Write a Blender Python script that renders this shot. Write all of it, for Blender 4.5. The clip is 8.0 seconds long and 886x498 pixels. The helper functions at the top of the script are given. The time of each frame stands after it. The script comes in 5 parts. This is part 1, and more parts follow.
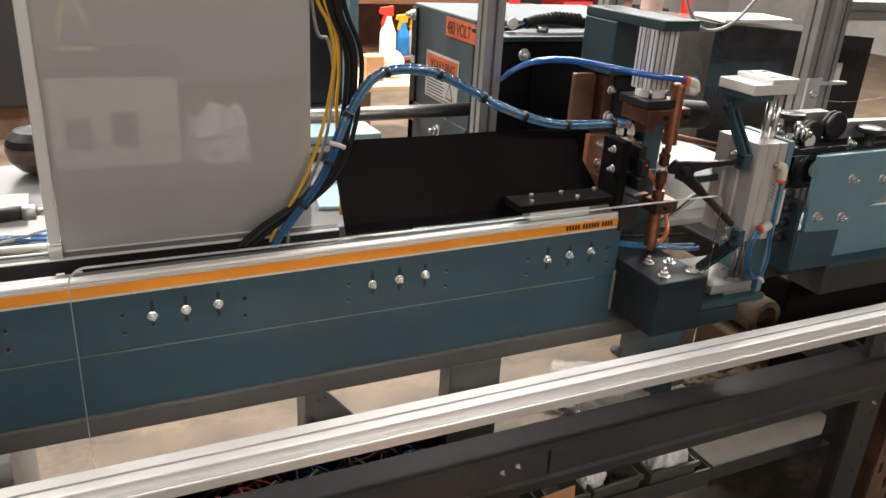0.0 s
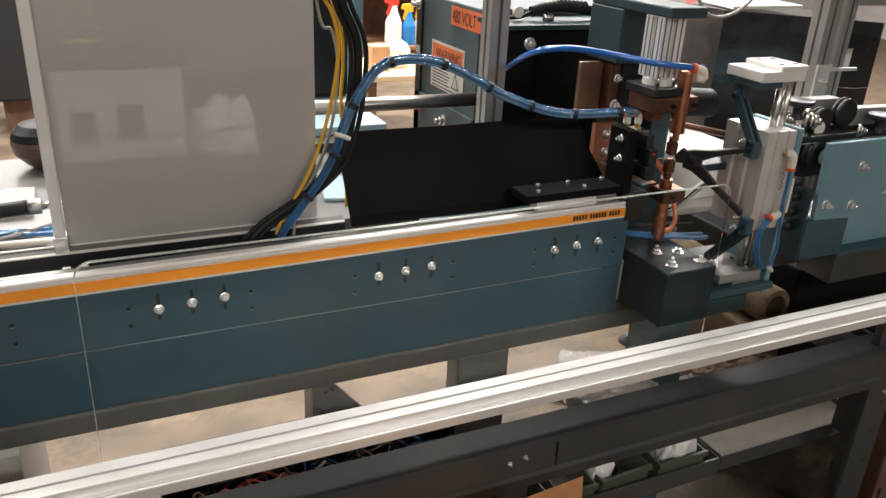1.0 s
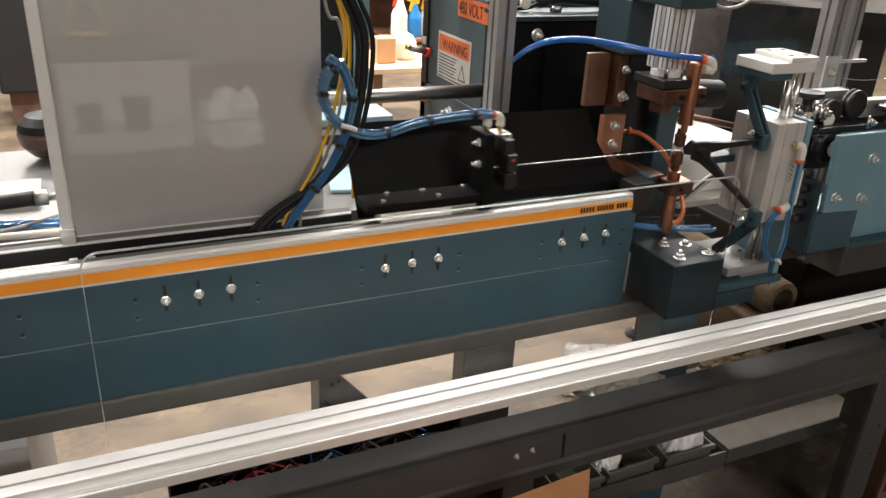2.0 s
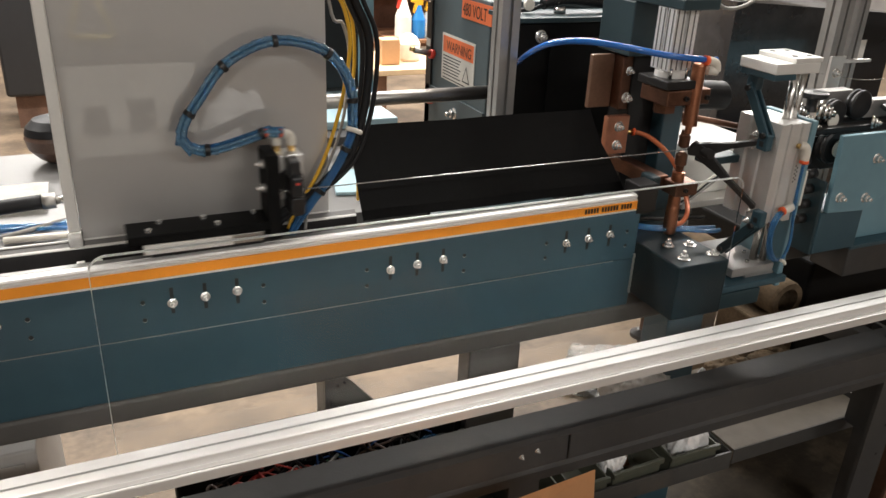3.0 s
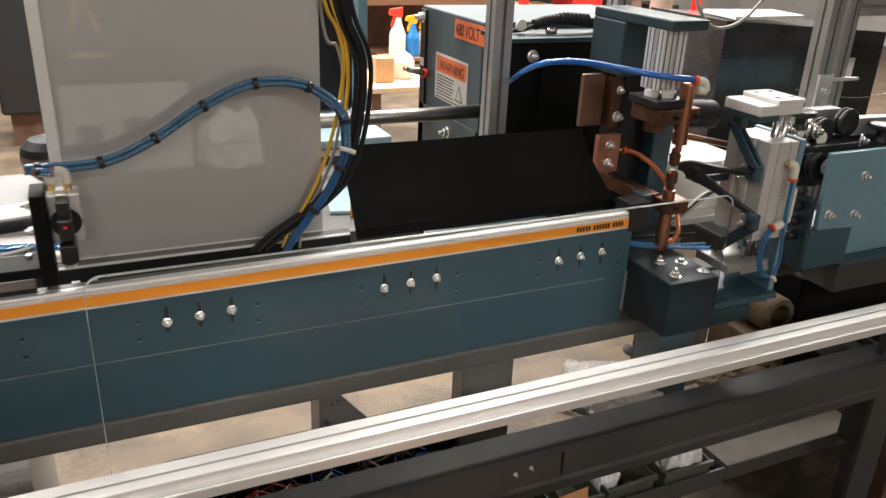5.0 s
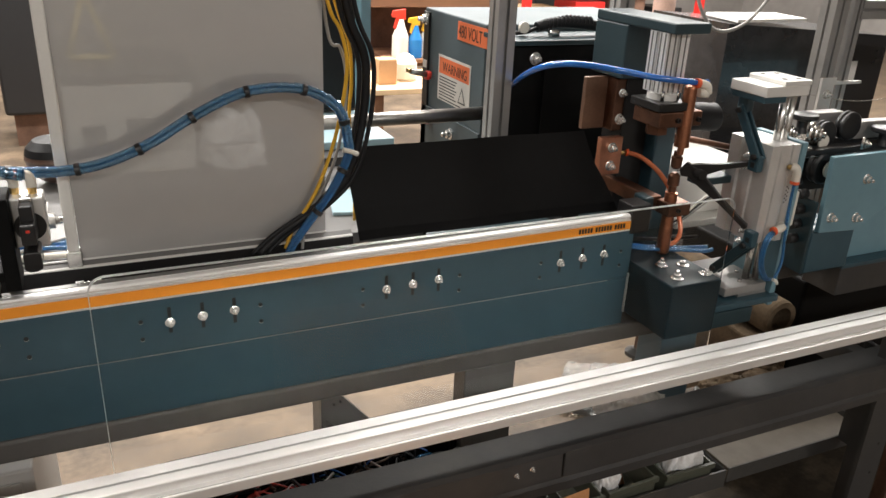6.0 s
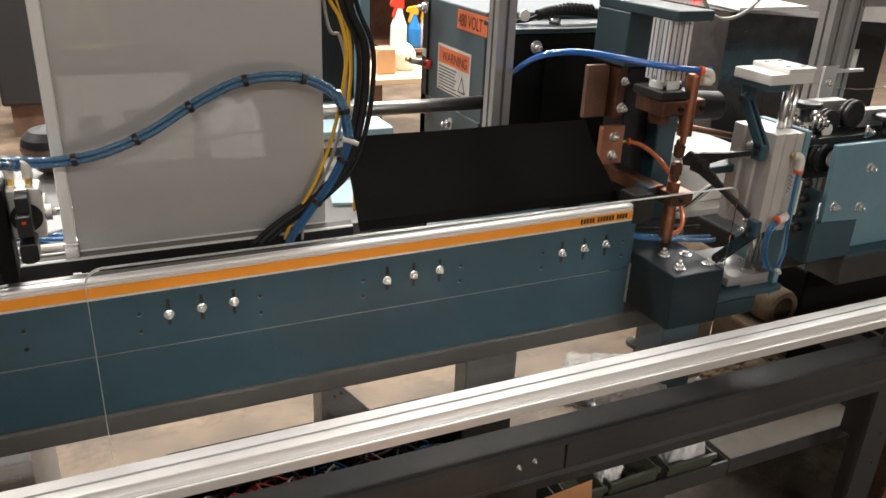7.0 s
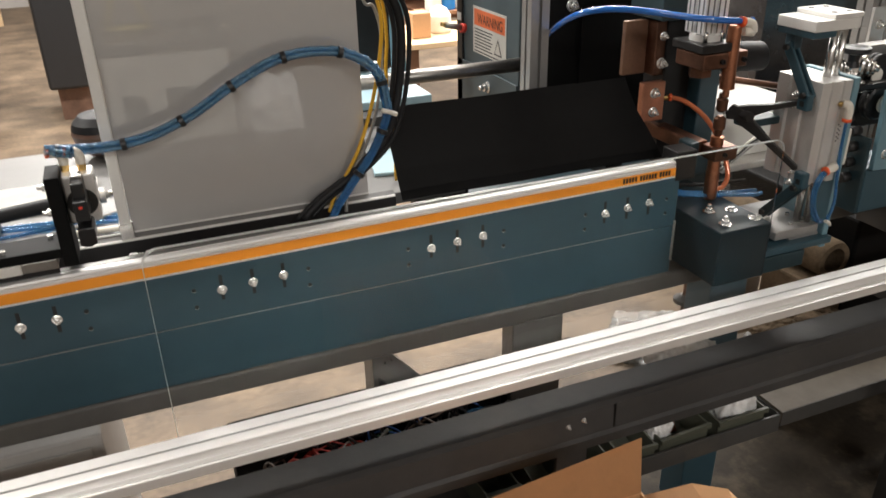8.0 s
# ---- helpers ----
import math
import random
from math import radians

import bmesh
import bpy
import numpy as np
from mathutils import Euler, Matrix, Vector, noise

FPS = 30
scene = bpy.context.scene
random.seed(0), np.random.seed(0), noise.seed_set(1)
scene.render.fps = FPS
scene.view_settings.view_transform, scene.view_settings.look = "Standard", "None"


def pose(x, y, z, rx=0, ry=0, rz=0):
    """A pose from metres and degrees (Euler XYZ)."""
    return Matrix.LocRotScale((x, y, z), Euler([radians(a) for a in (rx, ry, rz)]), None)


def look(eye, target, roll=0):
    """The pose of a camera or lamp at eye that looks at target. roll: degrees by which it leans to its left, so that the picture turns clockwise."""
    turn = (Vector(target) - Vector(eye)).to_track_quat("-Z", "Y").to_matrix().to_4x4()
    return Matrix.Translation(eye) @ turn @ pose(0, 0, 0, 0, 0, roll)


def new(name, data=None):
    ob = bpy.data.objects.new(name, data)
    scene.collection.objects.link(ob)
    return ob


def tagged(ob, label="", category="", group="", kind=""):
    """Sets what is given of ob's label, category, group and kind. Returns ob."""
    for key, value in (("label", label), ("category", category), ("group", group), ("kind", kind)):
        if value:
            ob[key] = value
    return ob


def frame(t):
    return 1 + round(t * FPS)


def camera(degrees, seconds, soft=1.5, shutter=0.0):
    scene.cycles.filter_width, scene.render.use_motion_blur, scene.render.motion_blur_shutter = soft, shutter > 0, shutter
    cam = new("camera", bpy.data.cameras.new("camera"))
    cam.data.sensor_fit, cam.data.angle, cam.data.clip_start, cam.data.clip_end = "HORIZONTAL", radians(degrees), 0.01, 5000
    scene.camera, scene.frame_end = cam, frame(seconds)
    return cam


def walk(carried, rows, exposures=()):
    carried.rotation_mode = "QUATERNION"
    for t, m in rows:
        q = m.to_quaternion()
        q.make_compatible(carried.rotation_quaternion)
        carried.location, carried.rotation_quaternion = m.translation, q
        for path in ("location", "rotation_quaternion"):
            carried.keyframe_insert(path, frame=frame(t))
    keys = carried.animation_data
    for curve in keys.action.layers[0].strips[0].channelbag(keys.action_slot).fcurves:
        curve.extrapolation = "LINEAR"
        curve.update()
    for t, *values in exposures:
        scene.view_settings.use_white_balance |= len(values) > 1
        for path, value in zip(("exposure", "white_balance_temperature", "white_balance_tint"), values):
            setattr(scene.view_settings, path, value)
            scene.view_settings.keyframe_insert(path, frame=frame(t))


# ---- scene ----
cam = camera(59.1, 8.0, shutter=0.5)
PATH = [
    (0, (0.074, -1.155, 1.477), (0.888, 0.499, 0.701), 3.6),
    (0.5, (0.076, -1.151, 1.477), (0.879, 0.503, 0.689), 3.2),
    (1, (0.079, -1.15, 1.477), (0.872, 0.502, 0.676), 3.0),
    (1.5, (0.079, -1.146, 1.473), (0.864, 0.502, 0.657), 3.1),
    (3, (0.076, -1.149, 1.477), (0.844, 0.507, 0.66), 2.6),
    (3.5, (0.078, -1.153, 1.481), (0.853, 0.504, 0.673), 2.5),
    (4, (0.075, -1.155, 1.48), (0.858, 0.504, 0.683), 2.5),
    (4.5, (0.076, -1.156, 1.483), (0.862, 0.507, 0.697), 2.5),
    (6, (0.073, -1.161, 1.487), (0.854, 0.509, 0.711), 2.7),
    (6.5, (0.073, -1.153, 1.485), (0.859, 0.511, 0.701), 2.9),
    (7, (0.074, -1.149, 1.482), (0.855, 0.51, 0.684), 2.6),
    (7.2, (0.074, -1.144, 1.485), (0.84, 0.507, 0.655), 2.2),
    (7.3, (0.073, -1.144, 1.486), (0.828, 0.503, 0.64), 1.8),
    (7.4, (0.071, -1.148, 1.488), (0.81, 0.497, 0.623), 1.3),
    (7.5, (0.076, -1.149, 1.488), (0.789, 0.494, 0.599), 0.3),
    (7.7, (0.072, -1.154, 1.49), (0.755, 0.491, 0.58), -0.3),
    (8, (0.072, -1.158, 1.494), (0.734, 0.508, 0.608), -1.2),
]
walk(cam, [(t, look(eye, target, roll)) for t, eye, target, roll in PATH])

# ---- light ----
world = bpy.data.worlds.new("world")
scene.world = world
world.use_nodes = True
world.node_tree.nodes["Background"].inputs[0].default_value = (1.0, 0.97, 0.93, 1)
world.node_tree.nodes["Background"].inputs[1].default_value = 0.05
scene.view_settings.exposure = 0.76
LAMP_TINT = (1.0, 0.97, 0.935)
# unseen lamps, added and tuned to light rail, feeder, panel and bins
LAMPS = ((-1.7, 1.3, 50, 2.7), (1.1, 1.3, 46, 2.7), (3.9, 1.3, 60, 2.7), (-1.4, 3.4, 110, 2.36), (1.0, 3.4, 110, 2.36), (3.4, 3.4, 110, 2.36), (5.8, 3.4, 125, 2.36), (-1.2, -4.4, 54, 1.6), (2.2, -4.4, 50, 1.6), (0.0, 6.4, 120, 1.6), (3.2, 6.4, 120, 1.6), (6.4, 6.4, 110, 1.6))


def ceiling_lamp(x, y, z, watts, length):
    data = bpy.data.lights.new("shop_light", "AREA")
    data.shape, data.size, data.size_y, data.energy, data.color = "RECTANGLE", length, 0.45, watts, LAMP_TINT
    ob = new("tube_light", data)
    ob.matrix_basis = pose(x, y, z)


for lx, ly, power, length in LAMPS:
    ceiling_lamp(lx, ly, 3.55, power, length)


# ---- materials ----
def material(name, color, rough=0.5, metal=0.0, vary=0.15, scale=8.0, bump=0.0, bump_scale=60.0, coat=0.0, stretch=(1, 1, 1), stain=None, spots=0.0, random_tone=None):
    m = bpy.data.materials.new(name)
    m.use_nodes = True
    nt = m.node_tree
    b = nt.nodes["Principled BSDF"]
    b.inputs["Metallic"].default_value = metal
    b.inputs["Coat Weight"].default_value = coat
    tc = nt.nodes.new("ShaderNodeTexCoord")
    mp = nt.nodes.new("ShaderNodeMapping")
    mp.inputs["Scale"].default_value = stretch
    nt.links.new(tc.outputs["Object"], mp.inputs[0])
    n1 = nt.nodes.new("ShaderNodeTexNoise")
    n1.inputs["Scale"].default_value, n1.inputs["Detail"].default_value = scale, 6
    n2 = nt.nodes.new("ShaderNodeTexNoise")
    n2.inputs["Scale"].default_value, n2.inputs["Detail"].default_value = scale * 9, 4
    for n in (n1, n2):
        nt.links.new(mp.outputs[0], n.inputs["Vector"])
    mix = nt.nodes.new("ShaderNodeMath")
    mix.operation = "MULTIPLY_ADD"
    nt.links.new(n2.outputs["Fac"], mix.inputs[0])
    mix.inputs[1].default_value = 0.4
    nt.links.new(n1.outputs["Fac"], mix.inputs[2])
    ramp = nt.nodes.new("ShaderNodeValToRGB")
    ramp.color_ramp.elements[0].position, ramp.color_ramp.elements[1].position = 0.45, 0.95
    ramp.color_ramp.elements[0].color = (*[c * (1 - vary) for c in color], 1)
    ramp.color_ramp.elements[1].color = (*[min(1, c * (1 + vary)) for c in color], 1)
    nt.links.new(mix.outputs[0], ramp.inputs[0])
    out = ramp.outputs[0]
    if stain:
        n4 = nt.nodes.new("ShaderNodeTexNoise")
        n4.inputs["Scale"].default_value, n4.inputs["Detail"].default_value, n4.inputs["Roughness"].default_value = scale * 0.6, 8, 0.7
        nt.links.new(tc.outputs["Object"], n4.inputs["Vector"])
        r4 = nt.nodes.new("ShaderNodeMapRange")
        r4.inputs["From Min"].default_value, r4.inputs["From Max"].default_value, r4.inputs["To Max"].default_value = 0.5, 0.7, spots
        nt.links.new(n4.outputs["Fac"], r4.inputs[0])
        mx = nt.nodes.new("ShaderNodeMix")
        mx.data_type = "RGBA"
        nt.links.new(r4.outputs[0], mx.inputs["Factor"])
        nt.links.new(out, mx.inputs["A"])
        mx.inputs["B"].default_value = (*stain, 1)
        out = mx.outputs["Result"]
    if random_tone:
        info = nt.nodes.new("ShaderNodeObjectInfo")
        r5 = nt.nodes.new("ShaderNodeMapRange")
        r5.inputs["To Min"].default_value, r5.inputs["To Max"].default_value = random_tone
        nt.links.new(info.outputs["Random"], r5.inputs[0])
        hsv = nt.nodes.new("ShaderNodeHueSaturation")
        nt.links.new(out, hsv.inputs["Color"])
        nt.links.new(r5.outputs[0], hsv.inputs["Value"])
        out = hsv.outputs[0]
    nt.links.new(out, b.inputs["Base Color"])
    rr = nt.nodes.new("ShaderNodeMapRange")
    rr.inputs["To Min"].default_value, rr.inputs["To Max"].default_value = max(0.02, rough - (0.03 if metal > 0.5 else 0.1)), min(1, rough + (0.03 if metal > 0.5 else 0.1))
    nt.links.new(n1.outputs["Fac"], rr.inputs[0])
    nt.links.new(rr.outputs[0], b.inputs["Roughness"])
    if bump:
        bp = nt.nodes.new("ShaderNodeBump")
        bp.inputs["Strength"].default_value, bp.inputs["Distance"].default_value = bump, 0.002
        n3 = nt.nodes.new("ShaderNodeTexNoise")
        n3.inputs["Scale"].default_value, n3.inputs["Detail"].default_value = bump_scale, 4
        nt.links.new(mp.outputs[0], n3.inputs["Vector"])
        nt.links.new(n3.outputs["Fac"], bp.inputs["Height"])
        nt.links.new(bp.outputs[0], b.inputs["Normal"])
    return m


def clear(name, color, rough=0.0, ior=1.49, weight=1.0):
    m = bpy.data.materials.new(name)
    m.use_nodes = True
    b = m.node_tree.nodes["Principled BSDF"]
    b.inputs["Base Color"].default_value = (*color, 1)
    b.inputs["Roughness"].default_value, b.inputs["IOR"].default_value, b.inputs["Transmission Weight"].default_value = rough, ior, weight
    return m


def glow(name, color, strength):
    m = bpy.data.materials.new(name)
    m.use_nodes = True
    b = m.node_tree.nodes["Principled BSDF"]
    b.inputs["Base Color"].default_value = (*color, 1)
    b.inputs["Emission Color"].default_value = (*color, 1)
    b.inputs["Emission Strength"].default_value = strength
    return m


TEAL = material("teal_paint", (0.029, 0.067, 0.088), 0.36, 0, 0.14, 4, 0.1, 260, 0, (1, 1, 1), (0.06, 0.11, 0.12), 0.25)
TEAL_LIGHT = material("light_teal_paint", (0.145, 0.26, 0.31), 0.38, 0, 0.1, 5, 0.08, 240)
TEAL_DARK = material("dark_teal_paint", (0.017, 0.037, 0.045), 0.42, 0, 0.15, 6, 0.1, 240)
BLUE_GREY = material("blue_grey_enamel", (0.07, 0.095, 0.105), 0.62, 0, 0.1, 4, 0.1, 180, 0, (1, 1, 1), (0.2, 0.2, 0.18), 0.3)
GREY = material("grey_paint", (0.078, 0.076, 0.073), 0.38, 0, 0.18, 5, 0.12, 200, 0, (1, 1, 1), (0.14, 0.13, 0.11), 0.35)
GREY_DIRTY = material("dirty_grey_steel", (0.06, 0.058, 0.055), 0.5, 0, 0.25, 5, 0.15, 150, 0, (1, 1, 1), (0.15, 0.12, 0.09), 0.5)
DUSTY = material("dusty_sheet_steel", (0.12, 0.104, 0.085), 0.6, 0, 0.2, 3, 0.1, 150, 0, (1, 1, 1), (0.2, 0.17, 0.135), 0.7)
SHADED_FLOOR = material("dirty_floor_mat", (0.04, 0.033, 0.025), 0.6, 0, 0.4, 7, 0.4, 90, 0, (1, 1, 1), (0.17, 0.135, 0.095), 0.65)
LIGHT_GREY = material("light_grey_enamel", (0.36, 0.35, 0.33), 0.45, 0, 0.1, 4, 0.05, 200)
MATT_BLACK = material("matt_black_sheet", (0.005, 0.005, 0.005), 0.62, 0, 0.2, 8)
TABLE = material("grey_table_top", (0.15, 0.147, 0.143), 0.42, 0.1, 0.1, 5, 0.05, 150)
ALU = material("aluminium_extrusion", (0.88, 0.875, 0.865), 0.36, 0.62, 0.03, 10, 0.03, 400)
ALU_RAIL = material("bright_rail_extrusion", (0.88, 0.87, 0.85), 0.36, 0.5, 0.04, 10, 0.0, 400, 0, (0.05, 1, 1))
ALU_DULL = material("weathered_aluminium", (0.36, 0.352, 0.34), 0.4, 0.6, 0.08, 14, 0.05, 300)
ALU_MATT = material("machined_aluminium", (0.72, 0.71, 0.69), 0.4, 0.55, 0.06, 30, 0.06, 400)
ALU_WHITE = material("anodised_plate", (0.78, 0.77, 0.74), 0.45, 0.35, 0.04, 20, 0.05, 400)
STEEL = material("bright_steel", (0.58, 0.57, 0.55), 0.24, 1, 0.12, 30)
STRIP_STEEL = material("dark_steel_strip", (0.16, 0.157, 0.15), 0.4, 0.8, 0.15, 12, 0.05, 200)
STEEL_DULL = material("dull_steel", (0.36, 0.35, 0.33), 0.38, 1, 0.2, 12, 0.1, 200)
ZINC = material("zinc_plate", (0.85, 0.85, 0.83), 0.22, 0.75, 0.1, 60)
DARK = material("black_steel", (0.016, 0.015, 0.015), 0.36, 0, 0.2, 10, 0.08, 260)
CHUTE = material("black_chute_sheet", (0.006, 0.0056, 0.0056), 0.5, 0, 0.25, 6, 0.05, 200, 0, (1, 1, 1), (0.014, 0.013, 0.012), 0.4)
RUBBER = material("black_rubber", (0.012, 0.012, 0.013), 0.5, 0, 0.2, 30, 0.1, 200)
PLASTIC = material("black_plastic", (0.014, 0.014, 0.015), 0.35, 0, 0.1, 30)
ORANGE = material("orange_strip", (0.92, 0.33, 0.025), 0.42, 0, 0.05, 12)
INK = material("black_ink", (0.012, 0.011, 0.01), 0.5, 0, 0.05, 30)
COPPER = material("copper", (0.46, 0.20, 0.115), 0.34, 1, 0.3, 25, 0.08, 150, 0, (1, 1, 1), (0.25, 0.10, 0.06), 0.5)
COPPER_DARK = material("tarnished_copper", (0.17, 0.085, 0.055), 0.42, 0.9, 0.35, 25, 0.1, 150, 0, (1, 1, 1), (0.09, 0.05, 0.035), 0.6)
COPPER_BRIGHT = material("bright_copper", (0.66, 0.31, 0.2), 0.36, 0.85, 0.15, 25, 0.05, 150)
COPPER_PLATE = material("flat_copper_shunt", (0.23, 0.13, 0.085), 0.45, 0.5, 0.25, 15, 0.05, 150)
BRASS = material("brass", (0.72, 0.5, 0.2), 0.3, 1, 0.15, 40)
CONCRETE = material("concrete", (0.122, 0.088, 0.058), 0.62, 0, 0.55, 5, 0.25, 30, 0, (0.9, 1.15, 1), (0.068, 0.05, 0.036), 0.8)
PANEL = material("smooth_grey_sheet", (0.44, 0.43, 0.415), 0.5, 0.45, 0.04, 3, 0.0, 60, 0.5)
PANEL.node_tree.nodes["Principled BSDF"].inputs["Coat IOR"].default_value = 2.3
WALL = material("wall_paint", (0.32, 0.30, 0.28), 0.75, 0, 0.25, 0.8)
CEILING = material("ceiling_board", (0.7, 0.69, 0.67), 0.8, 0, 0.15, 1)
WHITE = material("white_plastic", (0.72, 0.68, 0.6), 0.4, 0, 0.06, 40)
PAPER = material("white_paper", (0.78, 0.76, 0.72), 0.7, 0, 0.05, 10)
LABEL_ORANGE = material("orange_label", (0.75, 0.17, 0.06), 0.5, 0, 0.06, 20)
LABEL_WHITE = material("white_label", (0.62, 0.60, 0.55), 0.5, 0, 0.08, 20)
RED = material("red_plastic", (0.7, 0.05, 0.03), 0.35, 0, 0.1, 30)
RED_RING = material("red_release_ring", (0.85, 0.12, 0.03), 0.35, 0, 0.05, 30)
YELLOW = material("yellow_cable", (0.72, 0.40, 0.025), 0.42, 0, 0.1, 20)
GREY_CABLE = material("grey_cable", (0.28, 0.27, 0.25), 0.5, 0, 0.1, 20)
BLUE_CABLE = material("blue_cable", (0.03, 0.12, 0.42), 0.4, 0, 0.1, 20)
RED_CABLE = material("red_cable", (0.45, 0.04, 0.03), 0.4, 0, 0.1, 20)
BLUE_TUBE = material("pale_blue_tube", (0.07, 0.28, 0.58), 0.1, 0, 0.2, 20, 0, 60, 1.0)
PALE_TUBE = material("light_blue_tube", (0.26, 0.52, 0.75), 0.1, 0, 0.1, 20, 0, 60, 1.0)
BLUE_HOSE = material("deep_blue_tube", (0.01, 0.13, 0.5), 0.08, 0, 0.15, 20, 0, 60, 1.0)
AMBER_TUBE = material("amber_tube", (0.62, 0.18, 0.08), 0.18, 0.2, 0.15, 30, 0, 60, 0.5)
CARD = material("corrugated_cardboard", (0.52, 0.30, 0.15), 0.75, 0, 0.08, 8, 0.15, 120)
WOOD = material("brown_wood", (0.22, 0.11, 0.06), 0.6, 0, 0.3, 4, 0.1, 60, 0, (0.2, 1, 1))
TAN_BOARD = material("tan_board", (0.62, 0.44, 0.26), 0.65, 0, 0.15, 4)
GREEN_BIN = material("olive_grey_bin", (0.075, 0.08, 0.06), 0.5, 0, 0.2, 12, 0.1, 120, 0, (1, 1, 1), (0.16, 0.14, 0.1), 0.4)
CLEAR_BAG = clear("thin_clear_plastic", (0.93, 0.93, 0.9), 0.16, 1.25, 0.85)
DIRT = material("dusty_brown_dirt", (0.13, 0.095, 0.062), 0.9, 0, 0.45, 14, 0.6, 90, 0, (1, 1, 1), (0.045, 0.033, 0.024), 0.7)
GREEN_CABLE = material("green_cable", (0.03, 0.11, 0.045), 0.4, 0, 0.1, 20)
GREY_DARK = material("dark_grey_paint", (0.045, 0.044, 0.044), 0.5, 0, 0.2, 5, 0.12, 200, 0, (1, 1, 1), (0.1, 0.09, 0.075), 0.35)
BLOCK_STEEL = material("blackened_teal_steel", (0.009, 0.02, 0.026), 0.4, 0, 0.25, 8, 0.08, 200, 0, (1, 1, 1), (0.03, 0.036, 0.036), 0.35)
YELLOW_PAINT = material("pale_yellow_paint", (0.75, 0.6, 0.22), 0.5, 0, 0.1, 10)
FOIL = material("crumpled_plastic_bag", (0.86, 0.85, 0.83), 0.25, 0.0, 0.25, 20, 0.5, 60)
LEATHER = material("brown_wrap", (0.1, 0.06, 0.045), 0.35, 0, 0.3, 20, 0.3, 60)
BLUE_BIN = material("light_blue_plastic", (0.35, 0.5, 0.56), 0.4, 0, 0.08, 10)
TOOLBOX_RED = material("red_enamel", (0.6, 0.025, 0.02), 0.35, 0, 0.1, 10)
RUST = material("rusty_steel", (0.17, 0.095, 0.065), 0.6, 0.2, 0.35, 12, 0.2, 80)
SMOKED = material("scuffed_black_sheet", (0.02, 0.02, 0.022), 0.22, 0, 0.3, 4, 0, 60, 0.3, (1, 1, 1), (0.07, 0.07, 0.07), 0.6)
ACRYLIC = clear("clear_acrylic", (0.985, 0.99, 0.985), 0.0, 1.19)
ACRYLIC_EDGE = clear("acrylic_edge", (0.9, 0.93, 0.92), 0.3, 1.3, 0.85)
BOTTLE_BLUE = clear("blue_liquid", (0.05, 0.3, 0.75), 0.1, 1.3, 0.5)
TUBE_GLOW = glow("lamp_tube", (1.0, 0.93, 0.84), 6.0)
for tinted in (BLUE_TUBE, PALE_TUBE):
    tinted.node_tree.nodes["Principled BSDF"].inputs["Transmission Weight"].default_value = 0.68
    tinted.node_tree.nodes["Principled BSDF"].inputs["IOR"].default_value = 1.2
for dull, level in ((CHUTE, 0.2), (MATT_BLACK, 0.12), (BLOCK_STEEL, 0.1), (DUSTY, 0.15), (SHADED_FLOOR, 0.2), (DIRT, 0.1), (DARK, 0.3), (RUBBER, 0.25), (CONCRETE, 0.3)):
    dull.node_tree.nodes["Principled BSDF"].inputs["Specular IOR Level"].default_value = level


# ---- mesh helpers ----
def box(bm, x0, x1, y0, y1, z0, z1, bevel=0.0, seg=2):
    vs = [bm.verts.new((x, y, z)) for x in (x0, x1) for y in (y0, y1) for z in (z0, z1)]
    fs = [bm.faces.new([vs[i] for i in f]) for f in ((0, 1, 3, 2), (4, 6, 7, 5), (0, 4, 5, 1), (2, 3, 7, 6), (0, 2, 6, 4), (1, 5, 7, 3))]
    if bevel:
        es = list({e for f in fs for e in f.edges})
        bmesh.ops.bevel(bm, geom=es, offset=bevel, segments=seg, affect="EDGES", profile=0.5)
    return bm


def solid(*args, **kw):
    return box(bmesh.new(), *args, **kw)


def prism(poly, axis, a, b, bevel=0.0, bm=None):
    """A polygon in the two other axes, drawn out along axis from a to b."""
    bm = bm or bmesh.new()
    put = {"x": lambda u, v, w: (w, u, v), "y": lambda u, v, w: (u, w, v), "z": lambda u, v, w: (u, v, w)}[axis]
    lo = [bm.verts.new(put(u, v, a)) for u, v in poly]
    hi = [bm.verts.new(put(u, v, b)) for u, v in poly]
    n = len(poly)
    fs = [bm.faces.new(lo), bm.faces.new(hi[::-1])]
    fs += [bm.faces.new((lo[i], hi[i], hi[(i + 1) % n], lo[(i + 1) % n])) for i in range(n)]
    if bevel:
        bmesh.ops.recalc_face_normals(bm, faces=fs)
        bmesh.ops.bevel(bm, geom=list({e for f in fs for e in f.edges}), offset=bevel, segments=2, affect="EDGES", profile=0.5)
    return bm


def smooth_path(pts, step=6):
    """Catmull-Rom points through pts."""
    P = [Vector(p) for p in pts]
    if len(P) < 3:
        return P
    P = [2 * P[0] - P[1]] + P + [2 * P[-1] - P[-2]]
    out = []
    for i in range(1, len(P) - 2):
        for k in range(step):
            t = k / step
            a, b, c, d = P[i - 1], P[i], P[i + 1], P[i + 2]
            out.append(0.5 * ((2 * b) + (c - a) * t + (2 * a - 5 * b + 4 * c - d) * t * t + (3 * b - a - 3 * c + d) * t ** 3))
    return out + [P[-2]]


